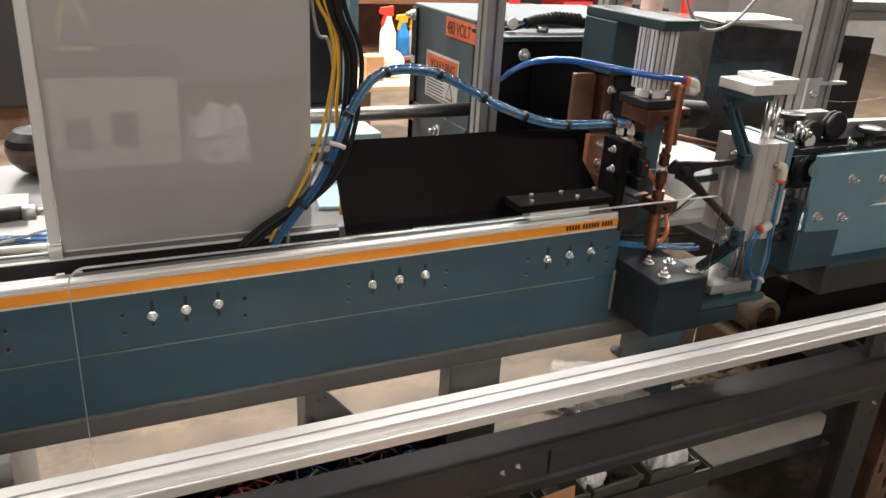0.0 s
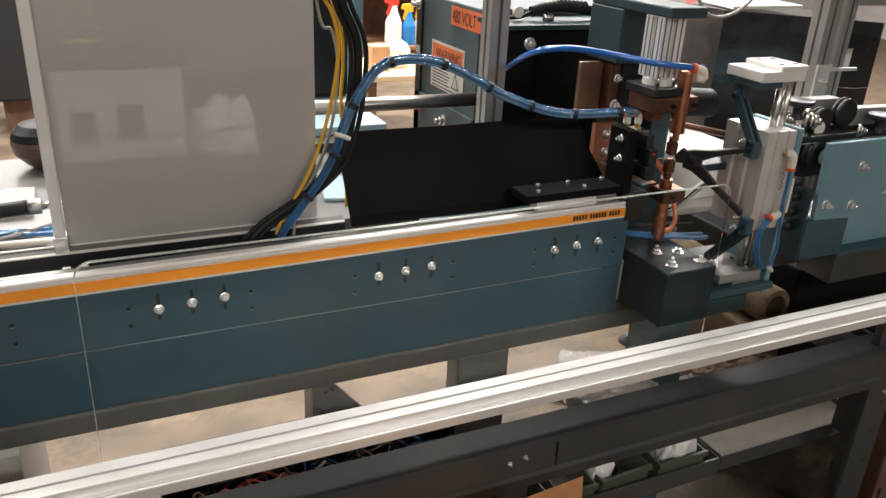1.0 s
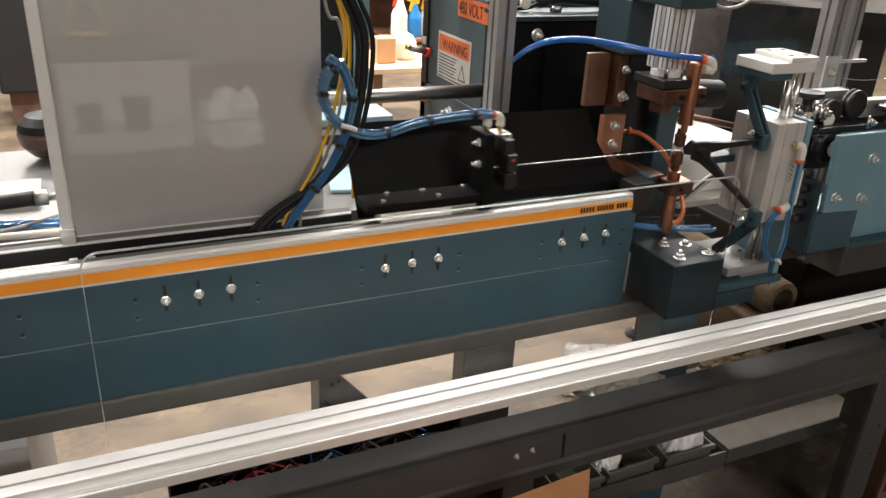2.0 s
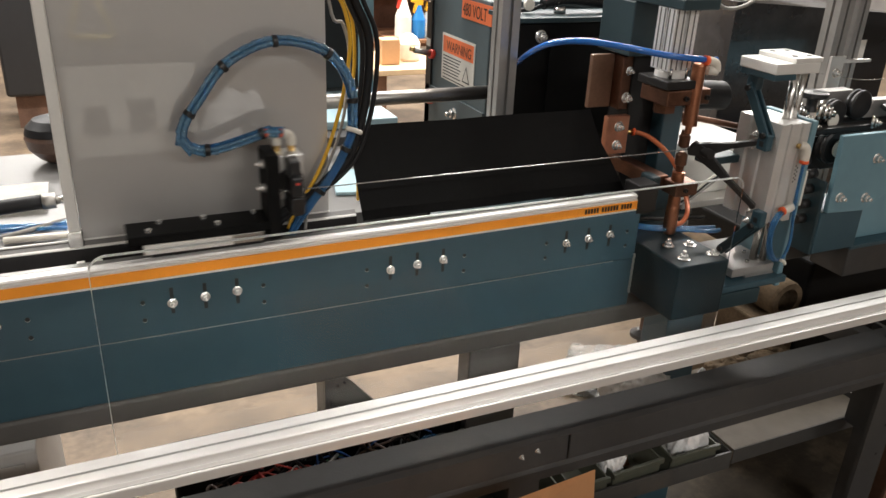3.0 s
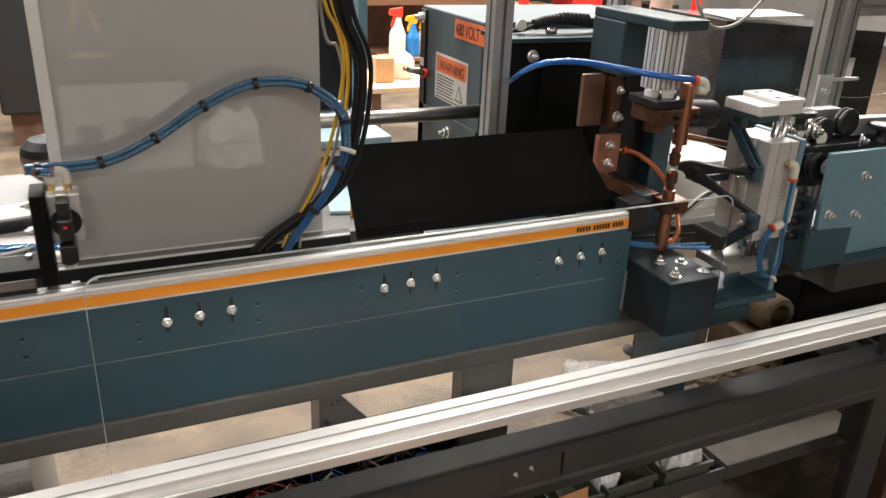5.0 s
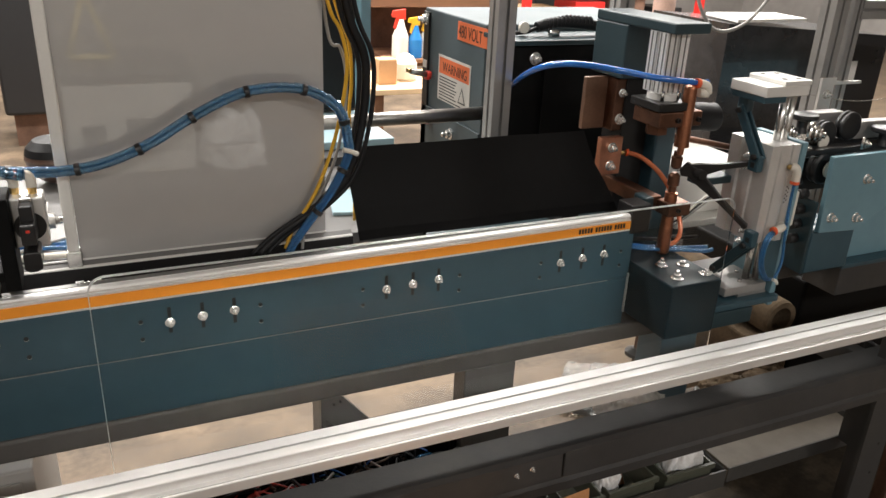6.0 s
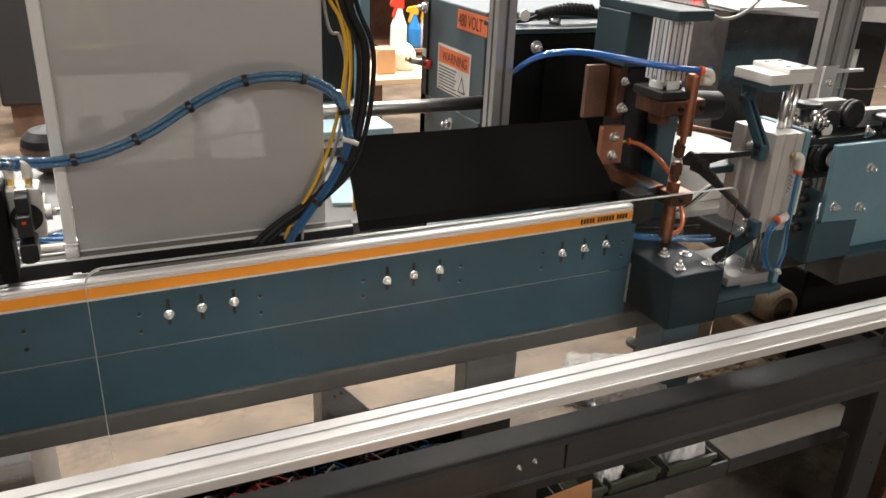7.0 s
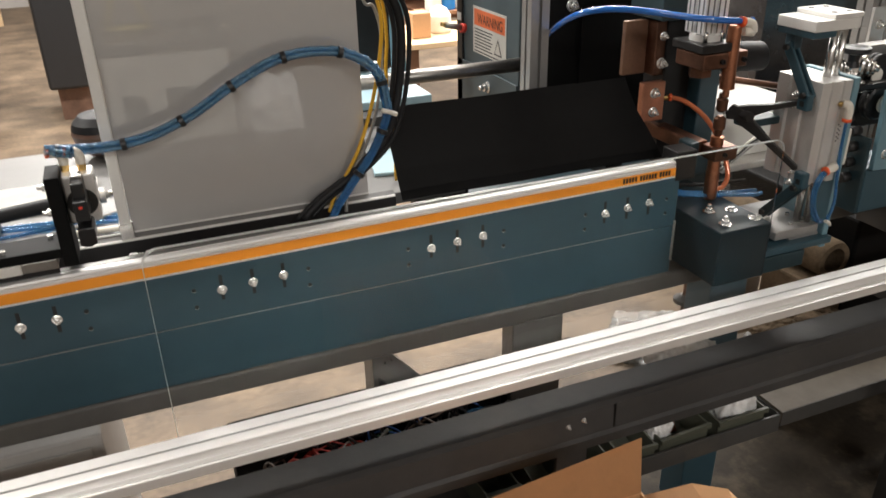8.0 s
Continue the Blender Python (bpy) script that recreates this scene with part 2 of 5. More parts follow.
def tube(pts, r, sides=10, step=6, bm=None, radii=None):
    bm = bm or bmesh.new()
    path = smooth_path(pts, step)
    side = None
    rings = []
    for i, p in enumerate(path):
        way = (path[min(i + 1, len(path) - 1)] - path[max(i - 1, 0)]).normalized()
        if side is None:
            side = way.orthogonal().normalized()
        side = (side - way * side.dot(way)).normalized()
        up = way.cross(side)
        rr = radii[i] if radii else r
        rings.append([bm.verts.new(p + rr * (math.cos(a) * side + math.sin(a) * up)) for a in (2 * math.pi * k / sides for k in range(sides))])
    for a, b in zip(rings, rings[1:]):
        for k in range(sides):
            bm.faces.new((a[k], a[(k + 1) % sides], b[(k + 1) % sides], b[k])).smooth = True
    bm.faces.new(rings[0][::-1])
    bm.faces.new(rings[-1])
    return bm


def lathe(profile, at=(0, 0, 0), axis="z", sides=20, bm=None):
    """Turns (radius, height) pairs about an axis through at."""
    bm = bm or bmesh.new()
    put = {"z": lambda a, b, h: (a, b, h), "x": lambda a, b, h: (h, a, b), "y": lambda a, b, h: (a, h, b)}[axis]
    rings = []
    for r, h in profile:
        rings.append([bm.verts.new(Vector(at) + Vector(put(r * math.cos(q), r * math.sin(q), h))) for q in (2 * math.pi * k / sides for k in range(sides))])
    for a, b in zip(rings, rings[1:]):
        for k in range(sides):
            bm.faces.new((a[k], a[(k + 1) % sides], b[(k + 1) % sides], b[k])).smooth = sides > 8
    bm.faces.new(rings[0][::-1])
    bm.faces.new(rings[-1])
    for ring in rings:
        for k in range(sides):
            edge = bm.edges.get((ring[k], ring[(k + 1) % sides]))
            if edge:
                edge.smooth = False
    return bm


def rod(p0, p1, r, sides=14, bm=None):
    return tube((p0, p1), r, sides, 1, bm)


def part(name, bm, mat, parent=None, label=""):
    bmesh.ops.recalc_face_normals(bm, faces=bm.faces)
    me = bpy.data.meshes.new(name)
    bm.to_mesh(me)
    bm.free()
    me.materials.append(mat)
    ob = new(name, me)
    if parent:
        ob.parent = parent
    if label:
        ob["label"] = label
    return ob


def thing(name, label, category, group="", kind="", at=(0, 0, 0)):
    ob = new(name)
    ob.empty_display_size = 0.05
    ob.location = at
    return tagged(ob, label, category, group, kind)


def whole(name, bm, mat, label, category, group="", kind=""):
    return tagged(part(name, bm, mat), label, category, group, kind)


MESHES = {}


def shared(key, make, mat):
    if key not in MESHES:
        bm = make()
        bmesh.ops.recalc_face_normals(bm, faces=bm.faces)
        me = bpy.data.meshes.new(key)
        bm.to_mesh(me)
        bm.free()
        me.materials.append(mat)
        MESHES[key] = me
    return MESHES[key]


def piece(name, key, make, mat, parent, m, label=""):
    ob = new(name, shared(key, make, mat))
    ob.parent = parent
    ob.matrix_basis = m
    if label:
        ob["label"] = label
    return ob


def hex_bolt_mesh(r=0.0065, h=0.0072):
    """A flanged washer, a hexagon nut and the end of its stud, facing +z."""
    bm = lathe([(r * 1.3, 0), (r * 1.3, 0.0009), (r * 1.12, 0.0016)], sides=20)
    hexa = [(r * math.cos(radians(60 * k + 12)), r * math.sin(radians(60 * k + 12))) for k in range(6)]
    prism(hexa, "z", 0.0018, h, 0.0007, bm)
    return lathe([(r * 0.52, h), (r * 0.52, h + 0.0055), (r * 0.36, h + 0.0068)], sides=12, bm=bm)


def cap_screw_mesh(r=0.005, h=0.006):
    bm = lathe([(r, 0), (r, h * 0.9), (r * 0.9, h), (r * 0.55, h), (r * 0.5, h * 0.45)], sides=16)
    return bm


def bolt(parent, x, y, z, way="-y", size=1.0, kind="hex", mat=None):
    turn = {"-y": (90, 0, 0), "z": (0, 0, 0), "-x": (0, -90, 0), "x": (0, 90, 0), "-z": (180, 0, 0)}[way]
    make, key = (hex_bolt_mesh, "hex_bolt") if kind == "hex" else (cap_screw_mesh, "cap_screw")
    mat = mat or (ZINC if kind == "hex" else STEEL)
    ob = piece("bolt" if kind == "hex" else "screw", key + mat.name, make, mat, parent, pose(x, y, z, *turn) @ Matrix.Diagonal((size, size, size, 1)))
    return ob


def lettering(text, height, mat, m, parent, name="lettering", squeeze=1.0):
    curve = bpy.data.curves.new(name, "FONT")
    curve.body, curve.size, curve.extrude = text, height / 0.72, 0.0002
    tmp = new(name, curve)
    me = bpy.data.meshes.new_from_object(tmp.evaluated_get(bpy.context.evaluated_depsgraph_get()))
    bpy.data.objects.remove(tmp)
    me.materials.clear()
    me.materials.append(mat)
    ob = new(name, me)
    ob.parent = parent
    ob.matrix_basis = m @ Matrix.Diagonal((squeeze, 1, 1, 1))
    return ob


def t_slot(size, slot=0.008, deep=0.009):
    """The outline of an aluminium profile with one slot on each side."""
    h, s = size / 2, slot / 2
    quarter = [(-h, -h), (-s, -h), (-s, -h + 0.003), (-s - 0.004, -h + 0.004), (-s, -h + deep), (s, -h + deep), (s + 0.004, -h + 0.004), (s, -h + 0.003), (s, -h)]
    out = []
    for k in range(4):
        c, q = ((1, 0), (0, 1), (-1, 0), (0, -1))[k]
        out += [(c * u - q * v, q * u + c * v) for u, v in quarter]
    return out


def profile_bar(axis, a, b, cu, cv, size):
    return prism([(cu + u, cv + v) for u, v in t_slot(size)], axis, a, b)


# ---- the room ----
tagged(part("floor", solid(-7, 11, -6, 10, -0.1, 0), CONCRETE), "worn tan concrete workshop floor with dark stains", "floor", kind="structure")
tagged(part("wall_north", solid(-7, 11, 10, 10.2, 0, 3.8), WALL), "dim brown painted workshop wall", "wall", kind="structure")
tagged(part("wall_south", solid(-7, 11, -6.2, -6, 0, 3.8), WALL), "dim brown painted workshop wall", "wall", kind="structure")
tagged(part("wall_west", solid(-7.2, -7, -6, 10, 0, 3.8), WALL), "dim brown painted workshop wall", "wall", kind="structure")
tagged(part("wall_east", solid(11, 11.2, -6, 10, 0, 3.8), WALL), "dim brown painted workshop wall", "wall", kind="structure")
tagged(part("ceiling", solid(-7, 11, -6, 10, 3.8, 3.9), CEILING), "pale board workshop ceiling", "ceiling", kind="structure")
for lx, ly, power, length in LAMPS:
    lamp = thing("ceiling_lamp", "twin tube workshop lamp under the ceiling", "ceiling lamp", "workshop ceiling lamps")
    part("housing", prism([(ly - 0.17, 3.66), (ly - 0.1, 3.8), (ly + 0.1, 3.8), (ly + 0.17, 3.66)], "x", lx - length / 2 + 0.02, lx + length / 2 - 0.02), WHITE, lamp)
    for dy in (-0.08, 0.08):
        part("lamp_tube", rod((lx - length / 2 + 0.06, ly + dy, 3.63), (lx + length / 2 - 0.06, ly + dy, 3.63), 0.016, 10), TUBE_GLOW, lamp)

# ---- the feed beam with its slotted plates ----
SEAM, PLATE_LOW = 0.830, 0.724
X0, X1 = -1.3, 1.035
beam = thing("feed_beam", "dark teal painted steel beam with slotted front plates", "machine beam")
part("upper_plate", prism([(X0, SEAM + 0.0006), (X1, SEAM + 0.0006), (X1, 0.9345), (X0, 0.9137)], "y", 0.0, 0.016, 0.0012), TEAL, beam)
part("lower_plate", solid(X0, X1, 0.0, 0.016, PLATE_LOW, SEAM - 0.0006, bevel=0.0012), TEAL, beam)
part("seam_filler", solid(X0, 0.985, -0.0006, 0.01, SEAM - 0.0004, SEAM + 0.0004), ALU_DULL, beam, "pale line of bare metal between the plates")
part("web", solid(X0, X1, 0.016, 0.05, 0.735, 0.902), TEAL_DARK, beam)
SLOTS = [(g + 0.05 * k) for g in (-0.565, -0.196, 0.1475, 0.5095, 0.8665) for k in (0, 1, 2)]
HEIGHTS = (0.884, 0.887, 0.889)
for i, sx in enumerate(SLOTS):
    part("slot", prism([(sx - 0.0028, 0.866), (sx + 0.0028, 0.866), (sx + 0.0028, 0.911), (sx - 0.0028, 0.911)], "y", -0.0006, 0.001), INK, beam, "narrow black adjusting slot")
    bolt(beam, sx, -0.0006, HEIGHTS[i % 3] + 0.0012 * (i // 3 - 2), "-y", 0.95)
    if i % 3 == 0:
        for dx in (-0.043, 0.142):
            for hz in (0.892, 0.8615):
                # rim sits low, so a bright crescent draws the glint below the hole
                piece("rim_glint", "rim_glint", lambda: lathe([(0.0035, 0), (0.0034, 0.0004), (0.0026, 0.0005)], sides=16), STEEL_DULL, beam, pose(sx + dx, -0.0001, hz - 0.0012, 90, 0, 0), "bare metal rim of a tapped hole")
                piece("hole", "hole", lambda: lathe([(0.0034, 0), (0.0034, 0.0008), (0.0012, 0.001)], sides=14), INK, beam, pose(sx + dx, -0.0001, hz, 90, 0, 0))
tagged(part("support_tube", solid(X0, 1.16, -0.004, 0.056, 0.683, 0.7235, bevel=0.006, seg=3), GREY), "grey painted square steel tube under the beam", "steel tube")

# rodless cylinder with the orange strip
cyl = thing("rodless_cylinder", "long aluminium rodless air cylinder with an orange strip", "air cylinder")
cyl.matrix_basis = pose(1.04, 0, 0, 0, -0.51, 0) @ pose(-1.04, 0, 0)
BARREL = [(0.0, 0.934), (0.0, 0.9575), (0.0012, 0.9588), (0.0032, 0.9592), (0.0034, 0.9606), (0.0014, 0.9612), (0.0008, 0.9632), (0.003, 0.9662), (0.0075, 0.9674), (0.0115, 0.9676), (0.0115, 0.9655), (0.0138, 0.9655), (0.0138, 0.9676), (0.026, 0.9674), (0.0295, 0.966), (0.031, 0.963), (0.031, 0.934)]
part("barrel", prism(BARREL, "x", X0, 1.031), ALU, cyl)
# dark band stands in for a dark reflection along the barrel
part("reflection_band", solid(X0, 1.031, 0.0142, 0.0262, 0.9672, 0.9681, bevel=0.0003), STRIP_STEEL, cyl, "dark steel sealing band")
part("strip", solid(X0, 1.03, -0.0022, 0.0, 0.9388, 0.9552), ORANGE, cyl, "bright orange strip")
part("end_cap", solid(1.031, 1.078, -0.002, 0.046, 0.926, 0.985, bevel=0.003), DARK, cyl, "black end cap")
part("cap_block", solid(1.078, 1.1, 0.02, 0.06, 0.94, 0.99, bevel=0.004), TEAL_DARK, cyl)
bx = 0.909
for word in (5, 6, 4):
    for k in range(word):
        part("lettering_bar", solid(bx, bx + 0.0046, -0.0028, -0.0022, 0.9424, 0.9522), INK, cyl)
        bx += 0.0066
    bx += 0.0052

# ---- steel strips and table behind the cylinder ----
channel = thing("guide_channel", "dull steel guide channel with bright edges behind the cylinder", "guide channel")
part("ledge", prism([(0.0855, 0.93), (0.0855, 0.9578), (0.0888, 0.9606), (0.0975, 0.9655), (0.0985, 0.9655), (0.0985, 0.93)], "x", X0, 0.476), TABLE, channel)
part("front_edge", prism([(0.0846, 0.9572), (0.0846, 0.9588), (0.0872, 0.9606), (0.0885, 0.9606)], "x", X0, 0.476), ALU_WHITE, channel, "bright worn front edge")
part("front_face", solid(X0, 0.476, 0.0835, 0.0854, 0.93, 0.957), DARK, channel, "black front face")
part("top_edge", solid(X0, 0.43, 0.0968, 0.0986, 0.9658, 0.9684), ALU_WHITE, channel, "thin bright top edge")
tagged(part("trough_floor", solid(X0, 1.04, 0.0315, 0.0834, 0.914, 0.928), DARK), "dark floor of the narrow wire trough", "trough")
for tx in (0.02, 0.045):
    tagged(part("spacer", solid(tx, tx + 0.012, 0.05, 0.06, 0.928, 0.948, bevel=0.001), ALU_MATT), "small aluminium spacer in the trough", "spacer")
table = thing("machine_table", "flat grey machine table top behind the beam", "table")
part("tabletop", solid(X0, 0.62, 0.0988, 0.62, 0.935, 0.958, bevel=0.002), TABLE, table)
for lx, ly in ((-1.2, 0.14), (-1.2, 0.56)):
    part("leg", solid(lx, lx + 0.05, ly, ly + 0.05, 0, 0.935, bevel=0.004), GREY, table)

# grey sheet guard
sheet = thing("sheet_guard", "tall smooth grey sheet metal guard in an aluminium edge", "machine guard")
part("sheet", prism([(0.1, 0.958), (0.1, 1.75), (0.1025, 1.75), (0.1025, 0.958)], "x", 0.032, 0.43), PANEL, sheet)
part("edge_bar", solid(0.0145, 0.0315, 0.088, 0.106, 0.985, 1.76, bevel=0.002), ALU_WHITE, sheet, "pale aluminium edge bar")
part("foot_clip", solid(0.012, 0.034, 0.086, 0.108, 0.958, 0.986, bevel=0.002), STEEL, sheet)

# black sheet chute
chute = thing("sheet_chute", "black bent sheet metal chute behind the cylinder", "chute")
rows = [(0.064, 0.955, 0.482, 1.035), (0.068, 0.972, 0.48, 1.028), (0.083, 1.008, 0.478, 1.012), (0.1, 1.044, 0.476, 0.994), (0.118, 1.08, 0.474, 0.984), (0.133, 1.107, 0.474, 0.98)]
bm = bmesh.new()
grid = [[bm.verts.new((xa + (xb - xa) * k / 24, y + 0.002 * math.sin(k * 0.5), z)) for k in range(25)] for y, z, xa, xb in rows]
for a, b in zip(grid, grid[1:]):
    for k in range(24):
        bm.faces.new((a[k], a[k + 1], b[k + 1], b[k]))
bmesh.ops.solidify(bm, geom=bm.faces[:], thickness=0.002)
part("sheet", bm, CHUTE, chute)
part("bracket", solid(0.6, 0.64, 0.13, 0.2, 0.9, 1.06, bevel=0.002), DARK, chute)
part("bracket", solid(0.95, 0.99, 0.13, 0.2, 0.9, 1.06, bevel=0.002), DARK, chute)
tagged(part("cross_beam", solid(0.55, 1.3, 0.14, 0.22, 0.84, 0.9, bevel=0.004), TEAL_DARK), "dark teal cross beam behind the chute", "machine beam")

# under the beam: legs
flared = thing("support_stand", "grey painted steel stand with a flared plate under the beam", "support stand", "stands under the beam")
part("plate", prism([(0.388, 0.012), (0.388, 0.683), (0.427, 0.683), (0.484, 0.615), (0.484, 0.012)], "y", 0.0, 0.01, 0.001), GREY, flared)
part("side_plate", solid(0.388, 0.398, 0.01, 0.06, 0.012, 0.683, bevel=0.001), GREY, flared)
part("gusset", prism([(0.398, 0.64), (0.398, 0.61), (0.425, 0.61)], "y", -0.004, -0.0005), GREY_DARK, flared)
part("foot_plate", solid(0.36, 0.51, -0.02, 0.1, 0.0, 0.012, bevel=0.002), GREY, flared)
for bx, bz in ((0.412, 0.668), (0.424, 0.672)):
    bolt(flared, bx, 0.0, bz, "-y", 0.45, "cap", DARK)
square = thing("support_stand", "grey painted square steel stand under the beam", "support stand", "stands under the beam")
part("post", solid(0.676, 0.788, 0.0, 0.05, 0.012, 0.683, bevel=0.003), GREY, square)
part("foot_plate", solid(0.646, 0.818, -0.02, 0.1, 0.0, 0.012, bevel=0.002), GREY, square)
part("clip", solid(0.79, 0.81, -0.004, 0.004, 0.612, 0.62), DARK, square)

# ---- guard rail with the clear guard ----
rail = thing("guard_rail", "long silver aluminium extrusion along the machine front", "guard rail")
RAIL = [(-0.187, 0.7275), (-0.187, 0.76), (-0.1878, 0.7605), (-0.2085, 0.7605), (-0.2088, 0.751), (-0.2122, 0.751), (-0.2129, 0.7603), (-0.2139, 0.7605), (-0.229, 0.7605), (-0.2301, 0.7602), (-0.2308, 0.7595), (-0.2312, 0.7585), (-0.2312, 0.7462), (-0.2318, 0.7455), (-0.2392, 0.7452), (-0.2394, 0.7425), (-0.2408, 0.7425), (-0.2412, 0.7452), (-0.2435, 0.7451), (-0.2444, 0.7446), (-0.2449, 0.7437), (-0.2449, 0.7285), (-0.2439, 0.7275)]
part("extrusion", prism(RAIL, "x", -1.6, 3.4), ALU_RAIL, rail)
# black strips laid in both grooves to draw their shade
part("ledge_groove_shade", solid(-1.6, 3.4, -0.2407, -0.2395, 0.7427, 0.7442), RUBBER, rail, "thin dark groove in the ledge")
part("top_slot_shade", solid(-1.6, 3.4, -0.2121, -0.2089, 0.7512, 0.7572), RUBBER, rail, "black strip in the top slot")
for ex in (-1.604, 3.4):
    part("end_cap", solid(ex, ex + 0.004, -0.2449, -0.187, 0.7275, 0.76), PLASTIC, rail)
guard = thing("clear_guard", "clear acrylic guard with rounded corners fixed to the rail", "machine guard")
r, xa, xb, za, zb = 0.022, 0.0424, 1.097, 0.738, 1.0578
# the guard is fixed to the rear face of the rail
poly = [(xa, za), (xb, za)] + [(xb - r + r * math.cos(radians(q)), zb - r + r * math.sin(radians(q))) for q in range(0, 91, 15)] + [(xa + r + r * math.cos(radians(q)), zb - r + r * math.sin(radians(q))) for q in range(90, 181, 15)]
pane = part("pane", prism(poly, "y", -0.1866, -0.1834), ACRYLIC, guard)
pane.visible_shadow = False
part("polished_edge", prism([(xa - 0.0006, za), (xa + 0.0006, za), (xa + 0.0006, zb - r), (xa - 0.0006, zb - r)], "y", -0.1867, -0.1833), ACRYLIC_EDGE, guard, "pale polished acrylic edge")
part("polished_edge", prism([(xa + r, zb - 0.0012), (xb - r, zb - 0.0012), (xb - r, zb + 0.0008), (xa + r, zb + 0.0008)], "y", -0.1867, -0.1833), ACRYLIC_EDGE, guard)
for cx, q0 in ((xa + r, 90), (xb - r, 0)):
    arc = [(cx + (r + 0.0008) * math.cos(radians(q)), zb - r + (r + 0.0008) * math.sin(radians(q))) for q in range(q0, q0 + 91, 10)]
    arc += [(cx + (r - 0.0012) * math.cos(radians(q)), zb - r + (r - 0.0012) * math.sin(radians(q))) for q in range(q0 + 90, q0 - 1, -10)]
    part("polished_edge", prism(arc, "y", -0.1867, -0.1833), ACRYLIC_EDGE, guard)

# ---- lower bench frame, shelf and leg ----
frame_bar = thing("bench_frame", "dark grey painted steel bench frame under the rail", "bench frame")
part("front_channel", prism([(-0.17, 0.646), (-0.24, 0.652), (-0.25, 0.648), (-0.252, 0.605), (-0.252, 0.597), (-0.258, 0.592), (-0.258, 0.574), (-0.252, 0.569), (-0.246, 0.569), (-0.246, 0.64), (-0.17, 0.638)], "x", -1.6, 1.9), GREY_DARK, frame_bar)
part("joint_line", solid(0.747, 0.7495, -0.2545, -0.25, 0.6, 0.648), INK, frame_bar)
part("leg", prism([(1.555, -0.25), (1.632, -0.25), (1.632, -0.17), (1.624, -0.17), (1.624, -0.242), (1.555, -0.242)], "z", 0.0, 0.645), GREY_DARK, frame_bar)
part("leg", prism([(0.64, -0.246), (0.7, -0.246), (0.7, -0.19), (0.692, -0.19), (0.692, -0.238), (0.64, -0.238)], "z", 0.0, 0.645), GREY_DARK, frame_bar)
part("leg", prism([(-1.2, -0.246), (-1.14, -0.246), (-1.14, -0.19), (-1.148, -0.19), (-1.148, -0.238), (-1.2, -0.238)], "z", 0.0, 0.645), GREY_DARK, frame_bar)
for rx in (-1.1, 1.58):
    part("rail_bracket", solid(rx, rx + 0.04, -0.225, -0.205, 0.645, 0.7275, bevel=0.002), GREY_DARK, frame_bar)
part("brace", solid(1.56, 1.6, -0.17, -0.06, 0.585, 0.64, bevel=0.003), GREY_DARK, frame_bar)
for bx, bz in ((0.655, 0.628), (0.685, 0.633), (1.66, 0.55)):
    bolt(frame_bar, min(bx, 1.6), -0.252, bz, "-y", 0.55)
for k, hz in enumerate((0.52, 0.44, 0.36, 0.2)):
    piece("hole", "hole", lambda: lathe([(0.0034, 0), (0.0034, 0.0008), (0.0012, 0.001)], sides=14), INK, frame_bar, pose(1.607, -0.2502, hz, 90, 0, 0))
shelf = thing("lower_shelf", "dusty dark grey sheet steel shelf under the bench", "shelf")
part("tray", solid(0.1, 1.285, -0.13, 0.09, 0.326, 0.334), GREY_DIRTY, shelf)
part("raised_tray", solid(1.285, 1.71, -0.136, 0.16, 0.372, 0.379, bevel=0.001), DUSTY, shelf, "raised sheet under a film of tan dust")
part("front_lip", solid(0.1, 1.285, -0.136, -0.13, 0.326, 0.372, bevel=0.001), GREY_DIRTY, shelf)
part("raised_lip", solid(1.285, 1.71, -0.139, -0.1365, 0.34, 0.379, bevel=0.0008), GREY_DIRTY, shelf)
part("step", solid(1.281, 1.286, -0.13, 0.09, 0.334, 0.372), GREY_DIRTY, shelf)
part("end_lip", solid(1.71, 1.716, -0.136, 0.16, 0.355, 0.394), GREY_DIRTY, shelf)
part("back_lip", solid(0.1, 1.285, 0.09, 0.095, 0.33, 0.41), GREY_DIRTY, shelf)
part("hanger", solid(1.632, 1.644, -0.17, -0.1365, 0.37, 0.64), GREY_DARK, shelf)
for lx in (0.3, 1.2):
    part("shelf_leg", solid(lx, lx + 0.04, 0.05, 0.09, 0.0, 0.326), GREY_DIRTY, shelf)


def parts_bin(x, w, tilt=0):
    ob = thing("parts_bin", "open olive grey parts bin standing on the shelf", "storage bin", "bins on the shelf", at=(x, -0.126, 0.3345))
    ob.rotation_euler = (0, 0, radians(tilt))
    t = 0.004
    part("bottom", solid(0, w, 0, 0.2, 0, t), GREEN_BIN, ob)
    part("front", solid(0, w, 0, t, t, 0.062, bevel=0.0008), GREEN_BIN, ob)
    part("back", solid(0, w, 0.2 - t, 0.2, t, 0.07, bevel=0.0008), GREEN_BIN, ob)
    for sx in (0, w - t):
        part("side", prism([(0, t), (0.2, t), (0.2, 0.066), (0.0, 0.064)], "x", sx, sx + t, 0.0006), GREEN_BIN, ob)
    part("rim", solid(-0.002, w + 0.002, -0.008, 0.0, 0.054, 0.066, bevel=0.001), GREEN_BIN, ob)


for bx, bw, tilt in ((0.56, 0.075, 2), (0.66, 0.075, -3), (0.755, 0.085, 1), (0.86, 0.09, -2), (0.965, 0.13, 3), (1.115, 0.13, 0)):
    parts_bin(bx, bw, tilt)


